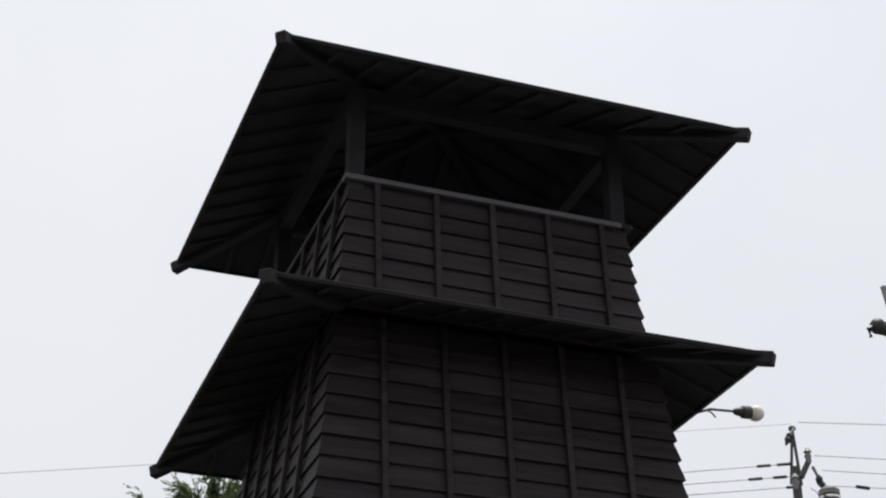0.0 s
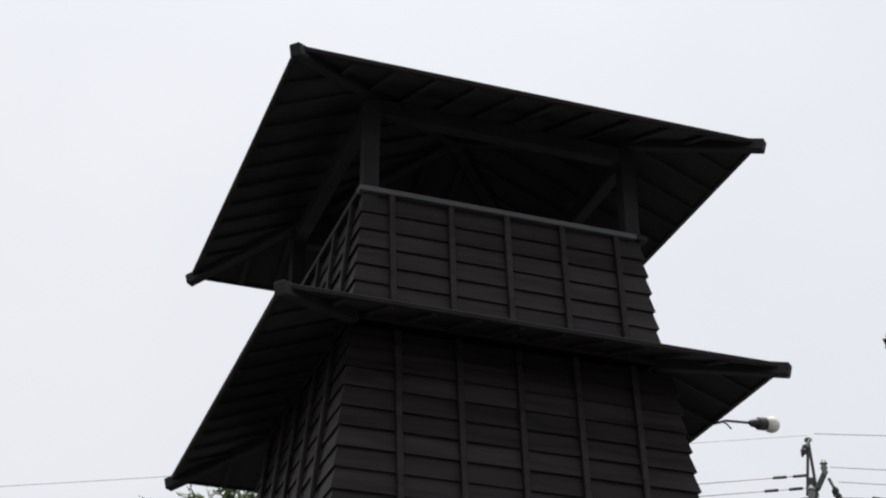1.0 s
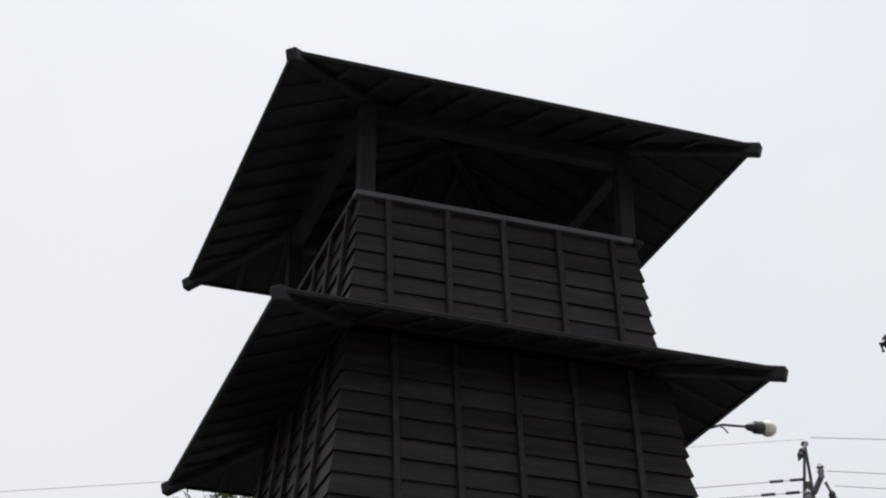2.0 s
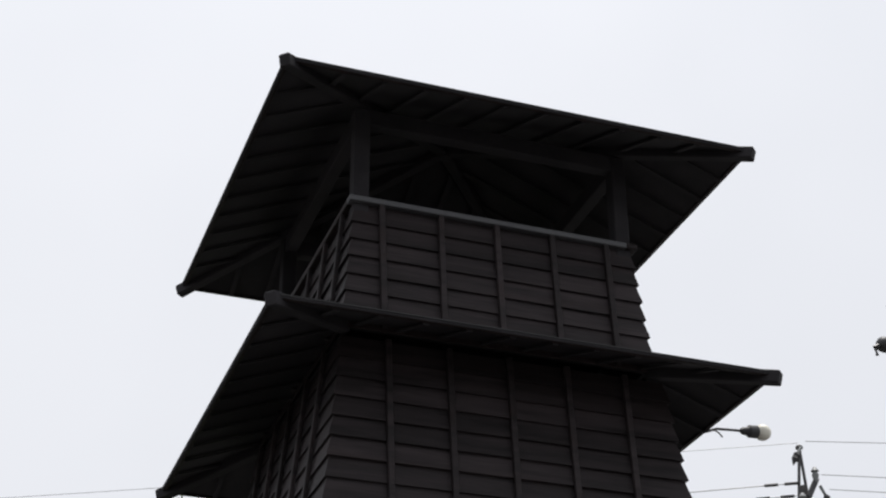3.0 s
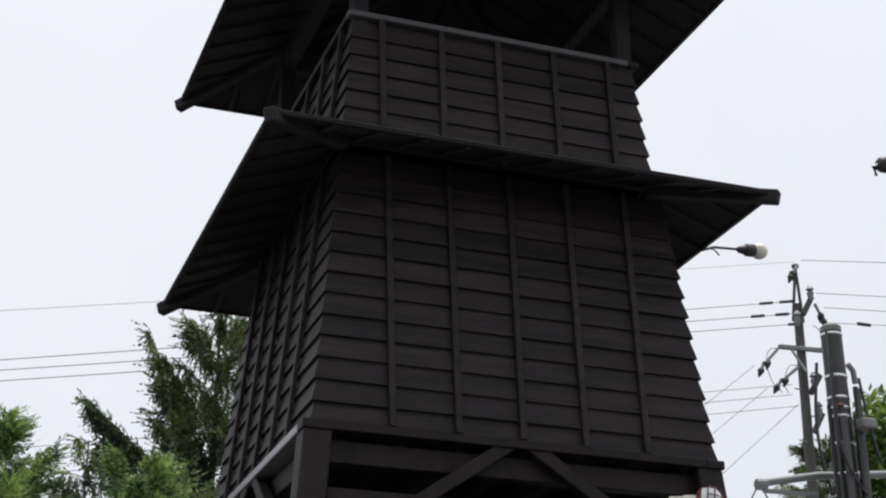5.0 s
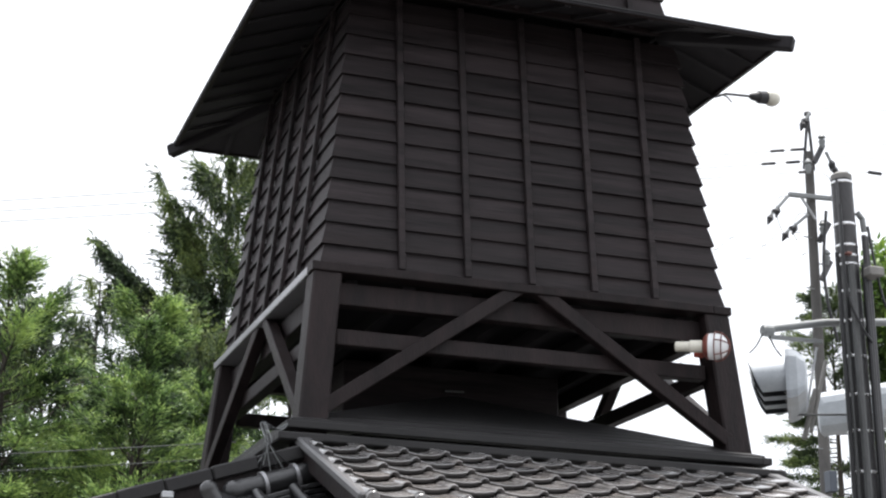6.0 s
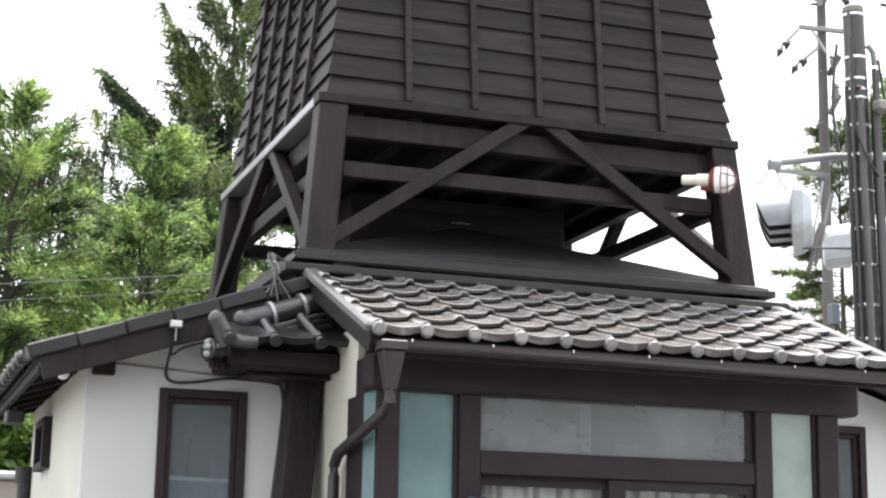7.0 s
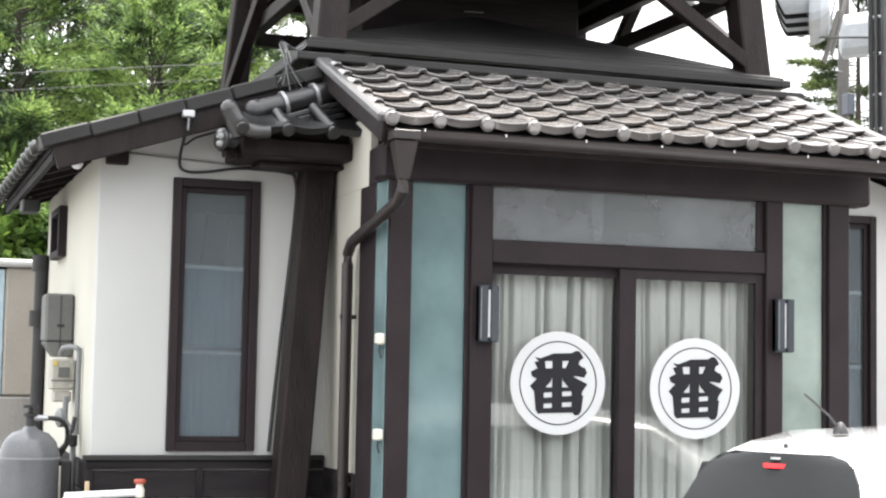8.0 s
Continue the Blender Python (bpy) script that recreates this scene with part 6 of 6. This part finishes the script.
# slanting service wires that leave the pole
for (u0, v0), (u1, v1) in (((0.640, 0.368), (0.530, 0.272)), ((0.615, 0.378), (0.520, 0.300)), ((0.605, 0.394), (0.525, 0.330))):
    w = thing("service_wire", (u0 * 25, 25, EYE + v0 * 25), "thin slanting service wire from the pole", "wire", "service wires")
    part("strand", tube(bmesh.new(), curve([(u0 * 25, 24.9, EYE + v0 * 25), (u1 * 25, 24.9, EYE + v1 * 25)]), 0.006, 5), M_GREYBOX, w)

# ---- trees ----
def foliage(name, c0, c1, c2):
    m = bpy.data.materials.new(name)
    m.use_nodes = True
    n, l = m.node_tree.nodes, m.node_tree.links
    b = n["Principled BSDF"]
    geo = n.new("ShaderNodeNewGeometry")
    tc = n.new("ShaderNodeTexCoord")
    # clump-sized noise puts the crown's inner shade into the leaf colour
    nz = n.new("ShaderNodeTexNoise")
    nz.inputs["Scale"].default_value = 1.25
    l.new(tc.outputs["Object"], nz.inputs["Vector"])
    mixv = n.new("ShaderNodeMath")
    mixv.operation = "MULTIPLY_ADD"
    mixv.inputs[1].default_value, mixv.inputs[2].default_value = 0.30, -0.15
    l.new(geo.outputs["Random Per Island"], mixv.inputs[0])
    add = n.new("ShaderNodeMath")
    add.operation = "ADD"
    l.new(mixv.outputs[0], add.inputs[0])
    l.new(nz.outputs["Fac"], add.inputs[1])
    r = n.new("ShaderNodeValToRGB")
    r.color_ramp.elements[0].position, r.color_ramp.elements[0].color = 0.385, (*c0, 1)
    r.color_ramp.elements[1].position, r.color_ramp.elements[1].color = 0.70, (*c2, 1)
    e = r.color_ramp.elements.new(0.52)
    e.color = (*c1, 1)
    l.new(add.outputs[0], r.inputs[0])
    l.new(r.outputs[0], b.inputs["Base Color"])
    b.inputs["Roughness"].default_value = 0.6
    tr = n.new("ShaderNodeBsdfTranslucent")
    l.new(r.outputs[0], tr.inputs[0])
    mx = n.new("ShaderNodeMixShader")
    mx.inputs[0].default_value = 0.32
    out = n["Material Output"]
    l.new(b.outputs[0], mx.inputs[1])
    l.new(tr.outputs[0], mx.inputs[2])
    l.new(mx.outputs[0], out.inputs["Surface"])
    return m


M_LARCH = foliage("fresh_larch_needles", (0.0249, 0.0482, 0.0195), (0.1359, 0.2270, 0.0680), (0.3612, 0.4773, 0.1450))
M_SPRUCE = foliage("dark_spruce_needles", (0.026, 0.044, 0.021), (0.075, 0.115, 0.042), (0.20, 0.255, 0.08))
M_BROAD = foliage("broad_leaves", (0.045, 0.09, 0.015), (0.10, 0.18, 0.03), (0.20, 0.30, 0.05))
M_BARK = material("grey_brown_bark", (0.030, 0.024, 0.020), (0.062, 0.052, 0.043), 0.9, (5, 5, 1.2), 40, 0.5, vary=0.1)


def leaves_mesh(name, pos, along, normal, length, width):
    """Many narrow pointed leaves as one mesh."""
    n = len(pos)
    side = np.cross(along, normal)
    side /= np.linalg.norm(side, axis=1, keepdims=True) + 1e-9
    L, W = length[:, None], width[:, None]
    v = np.empty((n, 4, 3))
    v[:, 0] = pos
    v[:, 1] = pos + along * L * 0.45 + side * W * 0.5
    v[:, 2] = pos + along * L
    v[:, 3] = pos + along * L * 0.45 - side * W * 0.5
    me = bpy.data.meshes.new(name)
    me.vertices.add(4 * n)
    me.vertices.foreach_set("co", v.reshape(-1))
    me.loops.add(4 * n)
    me.loops.foreach_set("vertex_index", np.arange(4 * n, dtype=np.int32))
    me.polygons.add(n)
    me.polygons.foreach_set("loop_start", np.arange(0, 4 * n, 4, dtype=np.int32))
    me.update(calc_edges=True)
    return me


def conifer(name, base, height, reach, seed, mat, label, droop, hang, limbs, per_limb, low=0.12, leaf=(0.10, 0.028), sparse=0.0, tip=0.25, full=0.75, own=(), needles=14, lift=0.0):
    """Trunk, limbs in uneven whorls, and sprays of needles along each limb; hang: how far the sprays dangle."""
    rs = np.random.RandomState(seed)
    tree = thing(name, base, label, "tree")
    base = Vector(base)
    tr = bmesh.new()
    lean = rs.uniform(-0.02, 0.02, 2)
    pts = [base + Vector((lean[0] * height * f, lean[1] * height * f, height * f)) for f in np.linspace(0, 1, 9)]
    tube(tr, pts, 0.011 * height + 0.02, 9, 0.010)
    part("trunk", tr, M_BARK, tree, smooth=True)
    lb = bmesh.new()
    P, A, N, LN, WD = [], [], [], [], []
    for i in range(limbs + len(own)):
        f = low + (1 - low) * (i + rs.uniform(0, 1)) / limbs
        az = rs.uniform(0, math.tau)
        ln = reach * (max(0.0, 1 - f) ** full) * rs.uniform(0.55, 1.15) + tip
        if rs.uniform() < sparse:
            ln *= 0.35
        d = np.array([math.cos(az), math.sin(az), 0.0])
        root = np.array(base) + np.array([lean[0] * height * f, lean[1] * height * f, height * f])
        rise = lift + (rs.uniform(0.05, 0.35) if f < 0.8 else rs.uniform(0.4, 0.9))
        if i >= limbs:
            f, az, ln, rise = own[i - limbs]
            d = np.array([math.cos(az), math.sin(az), 0.0])
            root = np.array(base) + np.array([lean[0] * height * f, lean[1] * height * f, height * f])
        seg = 7
        line = [root + d * ln * t + np.array([0, 0, ln * (rise * t - droop * t * t + 0.10 * t ** 4)]) for t in np.linspace(0, 1, seg)]
        tube(lb, line, 0.008 + 0.007 * ln, 5, 0.003)
        line = np.array(line)
        m = int(per_limb * (0.35 + ln / (reach + tip)))
        # twigs leave the limb to both sides or dangle from it; needles sit close along each twig
        t = rs.uniform(0.10, 1.0, m) ** 0.8
        idx = np.minimum((t * (seg - 1)).astype(int), seg - 2)
        fr = (t * (seg - 1) - idx)[:, None]
        q = line[idx] * (1 - fr) + line[idx + 1] * fr
        sd = np.array([-d[1], d[0], 0.0])
        sg = rs.choice([-1, 1], m)[:, None]
        up = np.array([0, 0, 1.0])
        flat = sd * sg * rs.uniform(0.2, 0.9, (m, 1)) + d * rs.uniform(0.4, 1.0, (m, 1)) + up * (rs.uniform(0.0, 0.55, (m, 1)) + lift)
        hv = hang * np.where(rs.uniform(0, 1, (m, 1)) < 0.34, 0.12, 1.0)
        tw = flat * (1 - np.minimum(hv, 1) * 0.82) - up * hv * rs.uniform(0.7, 1.2, (m, 1)) + rs.normal(0, 0.10, (m, 3))
        tw /= np.linalg.norm(tw, axis=1, keepdims=True)
        tl = (0.12 + 0.26 * (1 - t) * min(1.2, ln) + 0.16 * rs.uniform(0, 1, m))[:, None] * (1 + 0.45 * hang)
        for k in range(needles):
            s = (k + rs.uniform(0, 1, (m, 1))) / needles
            pos = q + tw * tl * s + rs.normal(0, 0.006, (m, 3))
            al = tw * 1.0 + rs.normal(0, 0.27, (m, 3))
            al /= np.linalg.norm(al, axis=1, keepdims=True)
            nm = rs.normal(0, 1, (m, 3)) + np.array([0, 0, 0.6])
            P.append(pos), A.append(al), N.append(nm)
            LN.append(leaf[0] * rs.uniform(0.6, 1.3, m) * (1.1 - 0.5 * s[:, 0])), WD.append(leaf[1] * rs.uniform(0.7, 1.4, m))
    tagged(part("branchwork", lb, M_BARK, tree, smooth=True), kind="stuff")
    me = leaves_mesh("crown", np.concatenate(P), np.concatenate(A), np.concatenate(N), np.concatenate(LN), np.concatenate(WD))
    me.materials.append(mat)
    crown = tagged(new("crown", me), kind="stuff")
    crown.parent = tree
    crown.matrix_parent_inverse = parent_world(tree).inverted()
    return tree


LARCH = "bright green larch with feathery upswept sprays"
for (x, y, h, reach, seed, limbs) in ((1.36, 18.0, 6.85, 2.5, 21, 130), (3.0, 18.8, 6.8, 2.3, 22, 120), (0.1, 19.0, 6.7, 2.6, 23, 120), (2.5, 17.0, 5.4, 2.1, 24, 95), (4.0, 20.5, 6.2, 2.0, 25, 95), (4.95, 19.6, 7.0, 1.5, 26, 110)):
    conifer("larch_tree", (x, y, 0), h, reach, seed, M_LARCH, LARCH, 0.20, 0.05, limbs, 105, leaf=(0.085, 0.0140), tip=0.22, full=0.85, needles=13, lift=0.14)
CURTAIN = "dark spruce with drooping curtains of twigs behind the larches"
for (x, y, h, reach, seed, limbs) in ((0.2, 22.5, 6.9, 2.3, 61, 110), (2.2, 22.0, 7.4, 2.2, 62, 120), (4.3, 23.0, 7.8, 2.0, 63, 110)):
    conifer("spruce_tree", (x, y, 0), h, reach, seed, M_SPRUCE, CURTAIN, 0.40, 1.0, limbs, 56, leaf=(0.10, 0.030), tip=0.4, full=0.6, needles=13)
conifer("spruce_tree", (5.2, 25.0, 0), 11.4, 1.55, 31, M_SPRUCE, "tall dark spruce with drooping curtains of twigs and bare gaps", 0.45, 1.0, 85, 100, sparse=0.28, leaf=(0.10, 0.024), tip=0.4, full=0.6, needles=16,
        own=((0.660, 3.18, 2.0, 1.3), (0.655, 3.08, 2.05, 1.4), (0.650, 3.2, 1.6, 1.2), (0.696, 3.14, 1.2, 2.85), (0.729, 3.3, 0.95, 2.6), (0.774, 2.9, 0.8, 2.4), (0.685, 3.0, 0.95, 2.2), (0.718, 3.2, 1.05, 2.5), (0.658, 3.14, 2.1, 1.35), (0.663, 3.25, 1.75, 1.3), (0.652, 3.0, 1.5, 1.1), (0.647, 3.2, 1.9, 1.15),
             (0.597, 3.1, 1.3, 0.9), (0.553, 3.3, 1.4, 0.8), (0.619, 2.9, 1.0, 1.1), (0.906, 3.3, 0.5, 1.4), (0.862, 3.0, 0.6, 1.3), (0.818, 4.2, 0.7, 1.0), (0.774, 4.5, 0.8, 0.9), (0.729, 3.5, 0.8, 1.6), (0.696, 3.3, 1.1, 1.7), (0.663, 3.5, 1.0, 1.5), (0.630, 3.2, 1.6, 1.2), (0.796, 3.2, 0.7, 1.9), (0.752, 3.0, 1.0, 1.9), (0.575, 2.9, 1.3, 0.9), (0.519, 3.2, 1.5, 0.7)))
conifer("spruce_tree", (3.3, 26.5, 0), 9.3, 1.8, 35, M_SPRUCE, "dark spruce with drooping twigs behind the larches", 0.45, 1.0, 70, 50, sparse=0.2, leaf=(0.10, 0.024), needles=15)
conifer("spruce_tree", (21.75, 33.0, 0), 12.6, 3.0, 41, M_SPRUCE, "dark fir with level branches behind the poles", 0.22, 0.25, 120, 190, leaf=(0.10, 0.020), full=0.5, needles=12)


def broadleaf(name, base, height, radius, seed, label, count, mat, leaf=0.22, squash=0.8):
    """Trunk, forked limbs and clumps of leaves with gaps between."""
    rs = np.random.RandomState(seed)
    tree = thing(name, base, label, "tree")
    bx, by, bz = base
    part("trunk", tube(bmesh.new(), [(bx, by, bz), (bx + 0.1, by, height * 0.35), (bx, by + 0.1, height * 0.6)], 0.03 * height, 9, 0.015 * height), M_BARK, tree, smooth=True)
    lb = bmesh.new()
    P, A, N, LN, WD = [], [], [], [], []
    centre = np.array([bx, by, height - radius * squash])
    for i in range(count):
        u = rs.normal(0, 1, 3)
        u /= np.linalg.norm(u)
        c = centre + u * radius * np.array([1, 1, squash]) * rs.uniform(0.55, 1.0)
        tube(lb, [(bx, by, height * 0.5), tuple((centre + c) / 2 - np.array([0, 0, 0.1 * radius])), tuple(c)], 0.06, 5, 0.015)
        m = 150
        o = rs.normal(0, 1, (m, 3))
        o /= np.linalg.norm(o, axis=1, keepdims=True)
        P.append(c + o * radius * 0.24 * rs.uniform(0.3, 1.0, (m, 1)))
        al = o + rs.normal(0, 0.6, (m, 3)) - np.array([0, 0, 0.3])
        al /= np.linalg.norm(al, axis=1, keepdims=True)
        A.append(al), N.append(rs.normal(0, 1, (m, 3)) + np.array([0, 0, 1.0]))
        LN.append(leaf * rs.uniform(0.6, 1.3, m)), WD.append(leaf * 0.55 * rs.uniform(0.7, 1.3, m))
    tagged(part("branchwork", lb, M_BARK, tree, smooth=True), kind="stuff")
    me = leaves_mesh("crown", np.concatenate(P), np.concatenate(A), np.concatenate(N), np.concatenate(LN), np.concatenate(WD))
    me.materials.append(mat)
    crown = tagged(new("crown", me), kind="stuff")
    crown.parent = tree
    crown.matrix_parent_inverse = parent_world(tree).inverted()


broadleaf("broadleaf_tree", (24.7, 31.5, 0), 14.4, 2.7, 51, "leafy green tree with an uneven crown behind the poles", 150, M_BROAD)
broadleaf("broadleaf_tree", (26.4, 34.0, 0), 10.5, 2.8, 53, "leafy green tree with an uneven crown behind the poles", 130, M_SPRUCE)
broadleaf("shrub", (0.9, 17.2, 0), 3.6, 1.15, 55, "bright broad-leaved shrub beside the shed", 70, M_BROAD, leaf=0.17)
broadleaf("shrub", (-0.4, 17.0, 0), 3.3, 1.2, 56, "bright broad-leaved shrub beside the shed", 70, M_BROAD, leaf=0.17)
